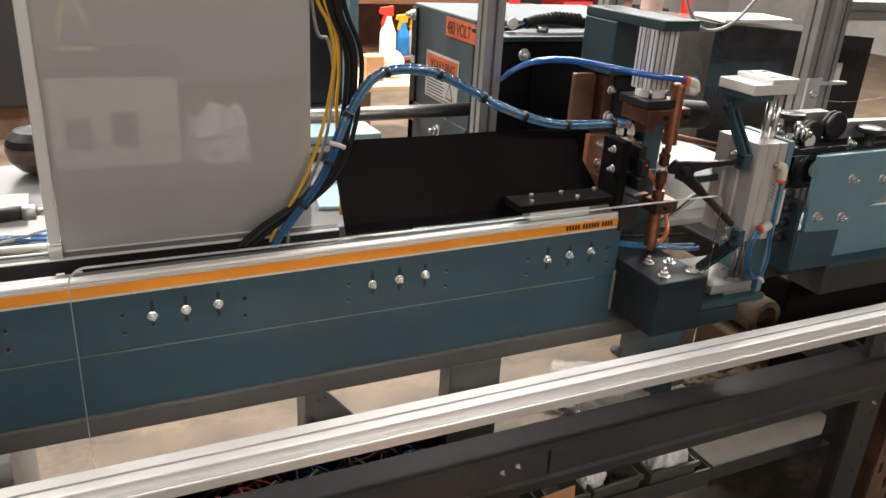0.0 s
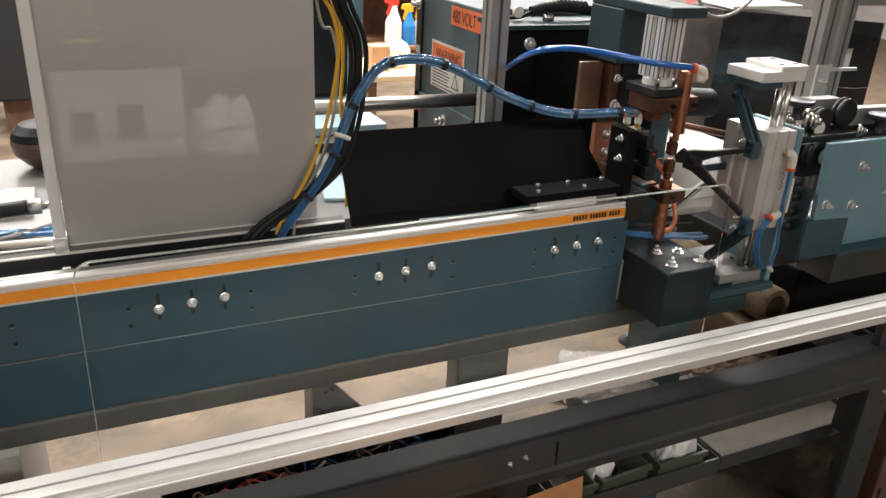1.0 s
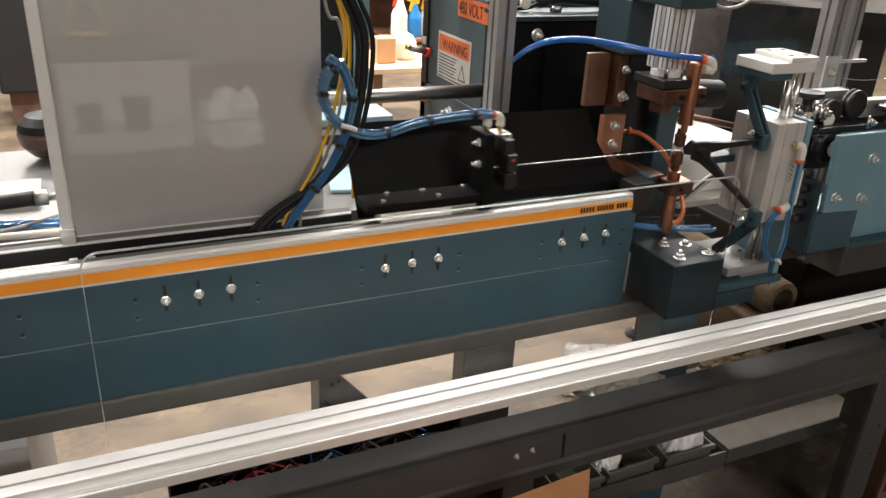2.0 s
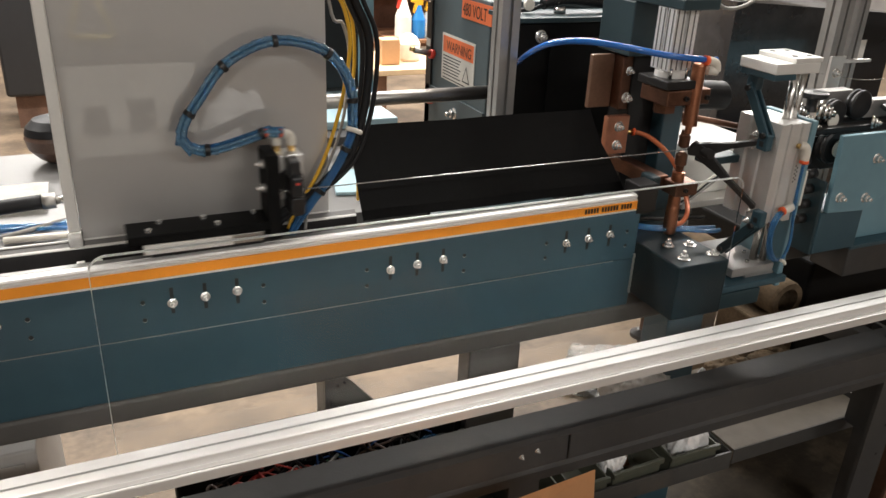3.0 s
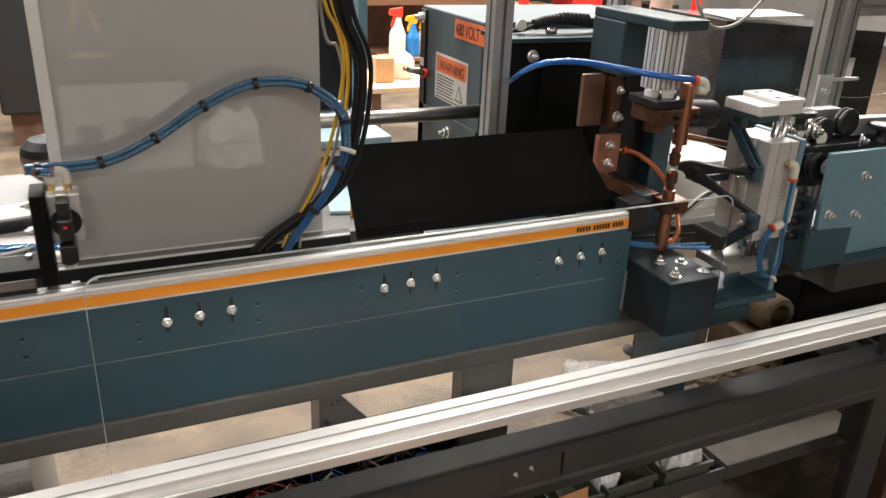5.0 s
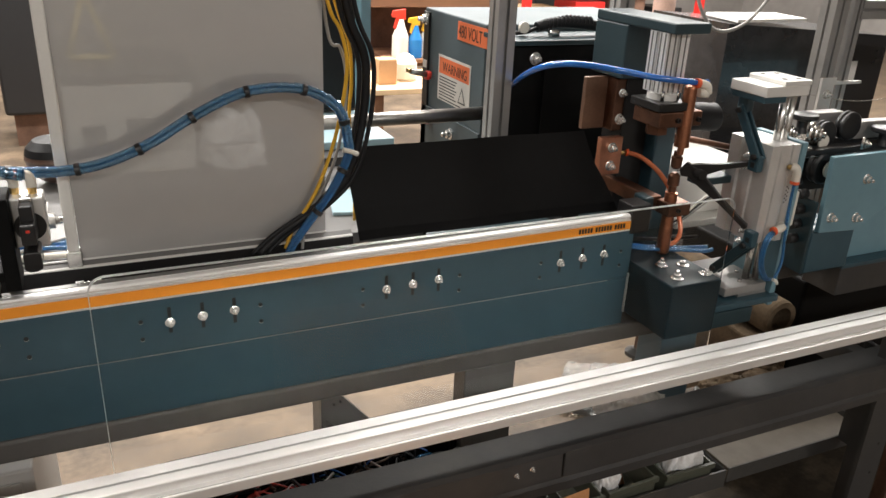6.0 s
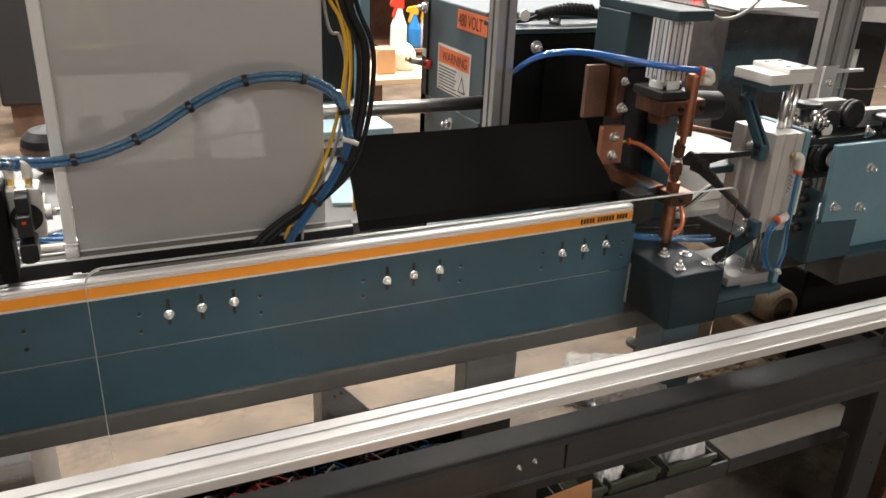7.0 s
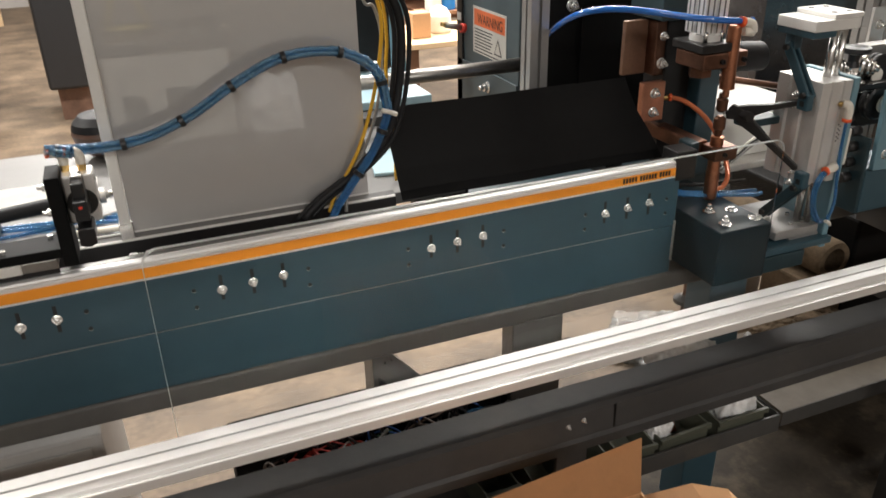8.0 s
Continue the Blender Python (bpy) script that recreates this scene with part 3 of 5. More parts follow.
def crumpled(name, at, size, seed, mat, label, category):
    bm = bmesh.new()
    bmesh.ops.create_icosphere(bm, subdivisions=5, radius=1)
    for v in bm.verts:
        n = noise.fractal(v.co * 1.7 + Vector((seed, 0, 0)), 1.0, 2.0, 3)
        s = noise.noise(v.co * 5 + Vector((0, seed, 0)))
        v.co *= 1 + 0.35 * n + 0.16 * abs(s) + 0.06 * abs(noise.noise(v.co * 11))
        v.co = Vector((v.co.x * size[0], v.co.y * size[1], max(v.co.z, -0.55) * size[2]))
    for f in bm.faces:
        f.smooth = True
    lo = min(v.co.z for v in bm.verts)
    for v in bm.verts:
        v.co += Vector(at) - Vector((0, 0, lo))
    return whole(name, bm, mat, label, category)


crumpled("plastic_bag", (1.2, -0.072, 0.339), (0.056, 0.042, 0.125), 3.1, FOIL, "crumpled silvery plastic bag lying in a bin", "plastic bag")
crumpled("plastic_bag", (0.985, -0.085, 0.339), (0.028, 0.03, 0.065), 5.7, FOIL, "small crumpled silvery plastic bag in a bin", "plastic bag")
crumpled("plastic_bag", (1.12, 0.03, 0.46), (0.07, 0.05, 0.06), 8.2, FOIL, "large crumpled clear plastic bag on the shelf", "plastic bag")
crumpled("plastic_bag", (1.56, 0.66, 0.0), (0.15, 0.15, 0.05), 2.2, CLEAR_BAG, "crumpled clear plastic bag lying on the floor", "plastic bag")
whole("copper_scrap", rod((1.05, -0.06, 0.342), (1.056, -0.01, 0.39), 0.012, 10), COPPER, "short worn copper rod lying in a bin", "metal scrap")

for px, py, w, seed in ((1.5, 0.1, 0.07, 1.3), (1.6, 0.085, 0.06, 4.4), (1.66, 0.115, 0.045, 7.9)):
    crumpled("dirt_clod", (px, py, 0.3792), (w, 0.045, 0.03), seed, DIRT, "clod of dusty brown dirt on the tray", "dirt")

# tangled wiring under the rail
wiring = thing("cable_tangle", "tangle of coloured wires lying under the rail", "cables")
random.seed(11)
for k in range(150):
    cx = random.uniform(0.12, 0.55)
    pts, px, py, pz = [], cx, random.uniform(-0.12, -0.01), random.uniform(0.47, 0.53)
    for j in range(6):
        pts.append((px, py, pz))
        px += random.uniform(-0.02, 0.05)
        py = min(-0.008, max(-0.12, py + random.uniform(-0.04, 0.04)))
        pz = min(0.545, max(0.46, pz + random.uniform(-0.03, 0.03)))
    part("wire", tube(pts, random.choice((0.0016, 0.0022, 0.003)), 6, 5), random.choice((RUBBER, RUBBER, RUBBER, RUBBER, RUBBER, RUBBER, RUBBER, RUBBER, RED_CABLE, RED_CABLE, RED_CABLE, GREEN_CABLE, BLUE_CABLE, GREY_CABLE, LEATHER, LEATHER)), wiring)
# two matt black boxes fill the gap between rail and front channel
whole("shelf_filler", solid(0.12, 0.655, 0.0, 0.088, 0.334, 0.56, bevel=0.006), MATT_BLACK, "black junction box on the shelf under the rail", "junction box")
whole("shelf_filler", solid(0.662, 0.8, 0.02, 0.088, 0.334, 0.545, bevel=0.006), MATT_BLACK, "small black junction box on the shelf", "junction box")
crumpled("plastic_bag", (0.6, -0.045, 0.47), (0.055, 0.035, 0.04), 9.2, BLUE_TUBE, "crumpled blue plastic bag among the wires", "plastic bag")

# thin dark slab added over the concrete for shade and dirt under the bench
whole("floor_mat", solid(0.85, 2.7, -1.1, 0.2, 0.0, 0.006, bevel=0.002), SHADED_FLOOR, "worn dirty dark brown floor mat under the bench", "floor mat")
grey_box = thing("grey_cabinet", "light grey steel cabinet standing under the beam", "cabinet")
part("body", solid(-0.9, -0.086, 0.06, 0.45, 0.04, 0.622, bevel=0.004), LIGHT_GREY, grey_box)
part("plinth", solid(-0.88, -0.106, 0.08, 0.43, 0.0, 0.04), DARK, grey_box)
part("door", solid(-0.88, -0.106, 0.056, 0.06, 0.06, 0.6, bevel=0.001), LIGHT_GREY, grey_box)
rusty = thing("perforated_upright", "rusty perforated steel upright beside the bench leg", "steel upright")
part("angle", prism([(1.72, -0.235), (1.795, -0.235), (1.795, -0.16), (1.789, -0.16), (1.789, -0.229), (1.72, -0.229)], "z", 0.006, 0.569, 0.0008), RUST, rusty)
for k in range(9):
    piece("slot", "upright_slot", lambda: solid(-0.006, 0.006, -0.0006, 0.0, -0.015, 0.015), INK, rusty, pose(1.74 + 0.035 * (k % 2), -0.235, 0.1 + 0.055 * k))

# cardboard carton near the camera
carton = thing("carton", "open brown cardboard carton standing on the floor", "cardboard box")
part("wall", solid(0.40, 0.685, -0.425, -0.421, 0.0, 0.62), CARD, carton)
part("wall", solid(0.40, 0.685, -0.84, -0.836, 0.0, 0.62), CARD, carton)
part("wall", solid(0.40, 0.404, -0.836, -0.425, 0.0, 0.62), CARD, carton)
part("wall", solid(0.681, 0.685, -0.836, -0.425, 0.0, 0.62), CARD, carton)
part("bottom", solid(0.404, 0.681, -0.836, -0.425, 0.0, 0.005), CARD, carton)
bm = bmesh.new()
flap = [(0.402, -0.423, 0.62), (0.683, -0.423, 0.62), (0.693, -0.398, 0.705), (0.41, -0.41, 0.69)]
bm.faces.new([bm.verts.new(p) for p in flap])
bmesh.ops.solidify(bm, geom=bm.faces[:], thickness=0.004)
part("flap", bm, CARD, carton)
bm = bmesh.new()
flap = [(0.683, -0.43, 0.62), (0.683, -0.83, 0.62), (0.775, -0.82, 0.66), (0.745, -0.53, 0.697), (0.735, -0.47, 0.66)]
bm.faces.new([bm.verts.new(p) for p in flap])
bmesh.ops.solidify(bm, geom=bm.faces[:], thickness=0.004)
part("flap", bm, CARD, carton)


# ---- the end block ----
block = thing("end_block", "dark teal steel block bolted to the end of the beam", "machine block")
part("body", solid(1.036, 1.158, -0.132, 0.12, 0.752, 0.866, bevel=0.003), BLOCK_STEEL, block)
part("weld_bead", tube([(1.0335 + 0.0006 * math.sin(k * 2.1), -0.0018, 0.752 + 0.0044 * k) for k in range(21)], 0.0024, 8, 2, radii=[0.0018 + 0.0009 * abs(math.sin(k * 1.3)) for k in range(41)]), ALU_DULL, block, "rough weld bead")
for px, py, s, kind in ((1.072, -0.1, 1.25, "hex"), (1.128, -0.05, 1.3, "cap"), (1.082, -0.04, 1.2, "hex"), (1.142, -0.1, 0.7, "hex")):
    bolt(block, px, py, 0.866, "z", s, kind)
    piece("washer", "washer", lambda: lathe([(0.0125, 0), (0.0125, 0.0015), (0.006, 0.0018)], sides=20), STEEL, block, pose(px, py, 0.866))
part("under_leg", solid(1.165, 1.265, 0.01, 0.09, 0.0, 0.75, bevel=0.003), TEAL, block)
foot = thing("levelling_foot", "levelling foot with a threaded rod and a grey pad", "levelling foot")
part("threaded_rod", rod((1.305, 0.25, 0.0), (1.309, 0.25, 0.74), 0.008, 12), RUST, foot)
part("pad", lathe([(0.0, 0.455), (0.028, 0.456), (0.028, 0.466), (0.012, 0.476)], (1.305, 0.25, 0), "z", 20), GREY, foot)

# ---- welding head ----
EX, EY = 1.125, 0.012
head = thing("welding_head", "copper resistance welding head with a teal column", "welding head")
part("lower_column", solid(1.165, 1.215, 0.13, 0.21, 0.868, 1.21, bevel=0.003), TEAL, head)
part("upper_column", solid(1.062, 1.15, 0.14, 0.25, 1.205, 1.312, bevel=0.003), TEAL_DARK, head)
part("top_plate", solid(1.062, 1.146, 0.0, 0.25, 1.312, 1.332, bevel=0.003), TEAL_DARK, head)
cylinder = part("air_cylinder", prism([(1.089 + u, 0.045 + v) for u, v in t_slot(0.052, 0.006, 0.005)], "z", 1.2, 1.312), ALU, head, "ribbed aluminium air cylinder")
for k in range(4):
    part("cylinder_groove", solid(1.0672 + 0.0125 * k, 1.0702 + 0.0125 * k, 0.0186, 0.0192, 1.202, 1.311), STRIP_STEEL, head)
    part("cylinder_groove", solid(1.0626, 1.0632, 0.024 + 0.0125 * k, 0.027 + 0.0125 * k, 1.202, 1.311), STRIP_STEEL, head)
part("cylinder_foot", lathe([(0.03, 1.186), (0.03, 1.198), (0.026, 1.2)], (1.092, 0.045, 0), "z", 22), ALU_WHITE, head)
for ex in (-0.018, 0.018):
    part("tie_rod", rod((1.089 + ex, 0.02, 1.186), (1.089 + ex, 0.02, 1.205), 0.004, 8), STEEL, head)
part("insulator_plate", solid(1.048, 1.125, -0.005, 0.085, 1.17, 1.186, bevel=0.002), DARK, head, "black insulating plate")
part("upper_clamp", solid(1.055, 1.158, -0.002, 0.08, 1.138, 1.168, bevel=0.003), COPPER_DARK, head, "tarnished copper clamp block")
for sx in (1.098, 1.148):
    bolt(head, sx, -0.002, 1.152, "-y", 1.0, "cap", DARK)
part("clamp_nut", lathe([(0.022, 1.118), (0.022, 1.135), (0.012, 1.137)], (1.085, 0.04, 0), "z", 6), COPPER_DARK, head)
part("upper_electrode", lathe([(0.0065, 1.082), (0.0065, 1.096), (0.0145, 1.098), (0.013, 1.13), (0.013, 1.17), (0.0125, 1.212), (0.0105, 1.216)], (EX - 0.002, EY - 0.008, 0), "z", 22), COPPER, head, "upper copper electrode rod")
part("upper_tip", lathe([(0.006, 1.05), (0.0105, 1.054), (0.0115, 1.074), (0.0085, 1.076), (0.0075, 1.086)], (EX, EY, 0), "z", 22), COPPER_DARK, head)
part("lower_tip", lathe([(0.0075, 1.002), (0.0085, 1.014), (0.0118, 1.016), (0.0118, 1.036), (0.006, 1.042)], (EX, EY, 0), "z", 22), COPPER_DARK, head)
part("lower_electrode", lathe([(0.011, 0.868), (0.0135, 0.872), (0.0135, 0.925), (0.0125, 0.93), (0.0125, 1.0), (0.0065, 1.001), (0.0065, 1.01)], (EX, EY, 0), "z", 22), COPPER, head, "lower copper electrode rod")
part("lower_clamp", solid(1.106, 1.16, -0.01, 0.034, 0.955, 0.982, bevel=0.002), COPPER_DARK, head)
bolt(head, 1.128, -0.01, 0.968, "-y", 0.9, "cap", DARK)
part("lower_arm", solid(1.085, 1.118, 0.03, 0.24, 0.958, 0.988, bevel=0.003), COPPER_DARK, head, "heavy tarnished copper arm")
part("lug", solid(1.04, 1.095, 0.15, 0.166, 1.0, 1.082, bevel=0.002), COPPER_BRIGHT, head, "bright copper lug")
for lz in (1.06, 1.02):
    bolt(head, 1.068, 0.15, lz, "-y", 1.3)
part("shunt", solid(1.02, 1.075, 0.2, 0.212, 1.09, 1.2, bevel=0.002), COPPER_PLATE, head, "flat laminated copper shunt")
part("shunt_end", solid(1.075, 1.11, 0.17, 0.212, 1.09, 1.2, bevel=0.002), COPPER_DARK, head)
bolt(head, 1.092, 0.17, 1.115, "-y", 1.4)
bolt(head, 1.092, 0.17, 1.17, "-y", 1.1)
part("back_plate", solid(1.098, 1.165, 0.165, 0.235, 0.88, 1.2, bevel=0.002), DARK, head)
part("brass_fitting", rod((1.1, 0.172, 1.042), (1.118, 0.168, 1.041), 0.0075, 6), BRASS, head)
part("release_ring", rod((1.118, 0.168, 1.041), (1.124, 0.167, 1.041), 0.0085, 14), RED_RING, head, "red release ring")
part("amber_hose", tube([(1.122, 0.166, 1.041), (1.14, 0.14, 1.036), (1.158, 0.1, 1.015), (1.168, 0.06, 0.98), (1.175, 0.035, 0.935), (1.172, 0.02, 0.905), (1.155, 0.012, 0.888), (1.132, 0.012, 0.885)], 0.0052, 10), AMBER_TUBE, head, "clear amber cooling tube")
part("black_grip", tube([(1.16, 0.06, 1.14), (1.2, 0.06, 1.14), (1.235, 0.06, 1.137), (1.245, 0.06, 1.137)], 0.029, 18, 4), RUBBER, head, "thick black cable end")
part("elbow", tube([(1.134, -0.004, 1.222), (1.146, -0.004, 1.220), (1.154, -0.006, 1.215), (1.157, -0.006, 1.202)], 0.0082, 12), WHITE, head, "off-white push-in elbow")
part("elbow", tube([(1.138, -0.002, 1.204), (1.158, -0.006, 1.202)], 0.0085, 12, 2), WHITE, head)
part("release_ring", rod((1.126, -0.004, 1.223), (1.134, -0.004, 1.222), 0.0095, 14), RED_RING, head, "red release ring")
part("fitting_cap", lathe([(0.0055, 0), (0.006, 0.01), (0.003, 0.014)], (1.158, 0.002, 1.214), "z", 12), BLUE_HOSE, head)
whole("blue_air_hose", tube([(0.916, 0.375, 1.044), (0.918, 0.370, 1.096), (0.923, 0.360, 1.141), (0.892, 0.260, 1.189), (0.886, 0.180, 1.225), (0.906, 0.130, 1.242), (0.941, 0.090, 1.246), (0.990, 0.050, 1.241), (1.052, 0.010, 1.232), (1.130, -0.004, 1.224)], 0.0062, 12), BLUE_HOSE, "glossy deep blue air hose to the welding head", "air hose")
whole("blue_tube", tube([(1.045, 0.06, 0.876), (1.09, 0.02, 0.878), (1.16, -0.005, 0.876), (1.21, -0.02, 0.873), (1.23, -0.02, 0.874)], 0.0042, 10), BLUE_TUBE, "pale blue air tube lying on the end block", "air hose")
whole("blue_tube", tube([(1.05, 0.075, 0.876), (1.1, 0.035, 0.876), (1.17, 0.01, 0.874), (1.23, -0.005, 0.874)], 0.0042, 10), BLUE_TUBE, "pale blue air tube lying on the end block", "air hose")
whole("black_tube", tube([(1.08, 0.09, 0.876), (1.16, 0.06, 0.876), (1.25, 0.05, 0.874)], 0.004, 10), RUBBER, "black cable lying on the end block", "cable")

# ---- wire cutter ----
cutter = thing("wire_cutter", "pneumatic wire cutter with aluminium cylinder and teal links", "wire cutter")
CX0, CX1, CY0, CY1, CZ0, CZ1 = 1.245, 1.318, -0.109, 0.0, 0.919, 1.118
part("cylinder_body", prism([(CX0, CY0), (CX0 + 0.018, CY0), (CX0 + 0.019, CY0 + 0.004), (CX0 + 0.025, CY0 + 0.004), (CX0 + 0.026, CY0), (CX0 + 0.047, CY0), (CX0 + 0.048, CY0 + 0.004), (CX0 + 0.054, CY0 + 0.004), (CX0 + 0.055, CY0), (CX1, CY0), (CX1, CY1), (CX0, CY1), (CX0, CY1 - 0.028), (CX0 + 0.006, CY1 - 0.03), (CX0 + 0.006, CY1 - 0.048), (CX0, CY1 - 0.05), (CX0, CY1 - 0.066), (CX0 + 0.004, CY1 - 0.068), (CX0 + 0.004, CY1 - 0.078), (CX0, CY1 - 0.08)], "z", CZ0, CZ1), ALU_MATT, cutter, "machined aluminium cylinder body")
part("mounting_plate", solid(CX1, CX1 + 0.014, CY0 - 0.004, 0.01, 0.772, CZ1 + 0.004, bevel=0.002), TEAL_LIGHT, cutter, "teal mounting plate")
part("bracket_base", solid(1.158, CX1 + 0.014, CY0 - 0.016, 0.01, 0.786, 0.8005, bevel=0.002), TEAL, cutter)
part("bracket_block", solid(1.158, 1.262, -0.128, 0.008, 0.752, 0.786, bevel=0.002), TEAL_DARK, cutter)
for k in range(9):
    part("marking_bar", solid(CX0 + 0.0575 + 0.0045 * (k % 2), CX0 + 0.060 + 0.0045 * (k % 2), CY0 - 0.0006, CY0, 1.0 + 0.004 * k, 1.003 + 0.004 * k), INK, cutter)
top = part("top_block", solid(-0.007, 0.101, 0, 0.093, 0.012, 0.032, bevel=0.002), ALU_WHITE, cutter, "white anodised top block")
part("step_plate", solid(0.036, 0.104, 0.0, 0.093, 0.032, 0.041, bevel=0.0015), ALU_WHITE, top)
part("under_plate", solid(-0.004, 0.05, 0.004, 0.09, 0.0, 0.012, bevel=0.0015), TEAL, top)
part("clevis", solid(0.012, 0.03, 0.06, 0.085, -0.03, 0.0, bevel=0.002), TEAL, top)
for px, py in ((0.052, 0.02), (0.052, 0.075), (0.088, 0.02), (0.088, 0.075)):
    piece("hole", "wide_hole", lambda: lathe([(0.0055, 0), (0.0055, 0.0008), (0.002, 0.001)], sides=16), INK, top, pose(px, py, 0.041))
for px in (0.074, 0.096):
    part("guide_rod", rod((px, 0.03, -0.13), (px, 0.03, 0.015), 0.0075, 14), STEEL, top, "polished guide rod")
base = part("base_block", solid(-0.01, 0.1, 0, 0.095, 0.004, 0.0225, bevel=0.002), ALU_DULL, cutter, "machined aluminium base block")
part("under_plate", solid(0.028, 0.104, 0.001, 0.09, -0.003, 0.004, bevel=0.001), ALU_DULL, base)
for px, py in ((0.07, 0.03), (0.086, 0.02)):
    part("guide_rod", rod((px, py, 0.01), (px, py, 0.2), 0.0075, 14), STEEL, base, "polished guide rod")
for px, py in ((0.045, 0.02), (0.02, 0.08), (0.075, 0.06), (0.075, 0.02)):
    bolt(base, px, py, 0.0225, "z", 0.9, "cap")


def lever(name, drop, n):
    """A flat bent cutter handle from the pivot along +x."""
    outline = [(-0.03, -0.006), (-0.03, 0.008), (-0.008, 0.014), (0.012, 0.013), (n * 0.5, 0.007), (n, 0.006), (n + 0.004, 0.0), (n, -0.005), (n * 0.5, -0.005), (0.01, -0.012), (-0.01, -0.012)]
    ob = part(name, prism([(u, v * (1 if drop else -1)) for u, v in outline], "y", -0.007, 0.007, 0.002), DARK, cutter, "black forged cutter handle")
    return ob


upper_lever, lower_lever = lever("upper_handle", True, 0.104), lever("lower_handle", False, 0.142)
part("pivot_bolt", rod((1.16, -0.03, 1.045), (1.16, 0.02, 1.045), 0.01, 12), DARK, cutter)
part("jaw_support", solid(1.165, 1.25, -0.02, 0.02, 1.018, 1.034, bevel=0.003), TEAL_DARK, cutter)


def link(name, length, mat):
    """A pair of flat bars along +z with a pin at each end."""
    ob = part(name, solid(-0.016, -0.010, -0.010, 0.010, -0.008, length + 0.008, bevel=0.002), mat, cutter, "teal link bar")
    part("second_bar", solid(-0.003, 0.003, -0.010, 0.010, -0.008, length + 0.008, bevel=0.002), mat, ob)
    for lz in (0, length):
        part("pin", rod((-0.022, 0, lz), (0.006, 0, lz), 0.0055, 12), DARK, ob)
    return ob


UP_LEN = math.hypot(-0.0254 + 0.085, 1.1714 - 1.093)
LOW_LEN = math.hypot(0.068, 0.077)
upper_link, lower_link = link("upper_link", UP_LEN, TEAL), link("lower_link", LOW_LEN, TEAL_DARK)


def clevis(name):
    ob = part(name, solid(-0.016, 0.0, -0.013, 0.013, -0.014, 0.018, bevel=0.003), TEAL, cutter)
    part("recess", solid(-0.0166, -0.014, -0.005, 0.005, -0.006, 0.004), INK, ob)
    for dz, dy in ((0.012, 0.022), (-0.012, 0.026)):
        bolt(ob, -0.01, dy, dz, "-x", 0.8)
    return ob


upper_clevis, lower_clevis = clevis("upper_clevis"), clevis("lower_clevis")
for pz, out in ((1.075, -0.02), (0.945, -0.018)):
    part("port", rod((1.296, CY0, pz), (1.296, CY0 + out + 0.008, pz), 0.005, 10), BRASS, cutter)
part("elbow", tube([(1.294, CY0 - 0.008, 1.078), (1.3, CY0 - 0.014, 1.076), (1.303, CY0 - 0.016, 1.066), (1.303, CY0 - 0.016, 1.05)], 0.0082, 12), WHITE, cutter, "off-white push-in elbow")
part("release_ring", rod((1.303, CY0 - 0.016, 1.05), (1.303, CY0 - 0.016, 1.044), 0.0088, 14), RED_RING, cutter, "red release ring")
part("elbow", tube([(1.305, CY0 - 0.006, 0.953), (1.302, CY0 - 0.012, 0.953), (1.29, CY0 - 0.015, 0.951), (1.28, CY0 - 0.015, 0.949)], 0.0082, 12), WHITE, cutter, "off-white push-in elbow")
part("release_ring", rod((1.28, CY0 - 0.015, 0.949), (1.275, CY0 - 0.015, 0.948), 0.0088, 14), RED_RING, cutter, "red release ring")
whole("blue_tube", tube([(1.303, CY0 - 0.016, 1.046), (1.304, CY0 - 0.016, 0.99), (1.308, CY0 - 0.018, 0.93), (1.312, CY0 - 0.02, 0.88), (1.304, CY0 - 0.02, 0.848), (1.295, CY0 - 0.02, 0.842)], 0.0032, 10), BLUE_TUBE, "blue air tube of the wire cutter", "air hose")
whole("blue_tube", tube([(1.277, CY0 - 0.015, 0.948), (1.262, CY0 - 0.016, 0.94), (1.252, CY0 - 0.018, 0.915), (1.254, CY0 - 0.02, 0.88), (1.27, CY0 - 0.02, 0.85), (1.29, CY0 - 0.02, 0.842)], 0.0032, 10), BLUE_TUBE, "looped blue air tube of the wire cutter", "air hose")
whole("blue_tube", tube([(1.277, CY0 - 0.019, 0.947), (1.264, CY0 - 0.021, 0.936), (1.256, CY0 - 0.022, 0.912), (1.258, CY0 - 0.024, 0.88), (1.273, CY0 - 0.025, 0.853), (1.292, CY0 - 0.024, 0.845)], 0.003, 10), BLUE_TUBE, "looped blue air tube of the wire cutter", "air hose")
whole("cable_tie", tube([(1.287, CY0 - 0.03, 0.848), (1.297, CY0 - 0.03, 0.843), (1.303, CY0 - 0.028, 0.836)], 0.0035, 8), WHITE, "white cable tie round the blue tubes", "cable tie")

# ---- wire feeder with rollers ----
feeder = thing("wire_feeder", "teal wire feeder with straightening rollers and black knobs", "wire feeder")
part("front_plate", prism([(1.499, 1.06), (1.506, 0.886), (1.617, 0.88), (1.752, 0.956), (2.1, 1.04), (2.1, 1.06)], "y", -0.046, -0.034, 0.0015), TEAL_LIGHT, feeder)
part("lower_block", solid(1.5, 1.634, -0.036, 0.06, 0.784, 0.884, bevel=0.003), TEAL, feeder)
part("side_plate", solid(1.492, 1.5, -0.034, 0.07, 0.784, 0.955, bevel=0.0015), TEAL_DARK, feeder)
part("roller_plate", solid(1.44, 2.1, 0.0, 0.03, 1.052, 1.064, bevel=0.002), DARK, feeder)
part("back_plate", solid(1.49, 2.1, 0.05, 0.062, 0.95, 1.07, bevel=0.002), DARK, feeder)
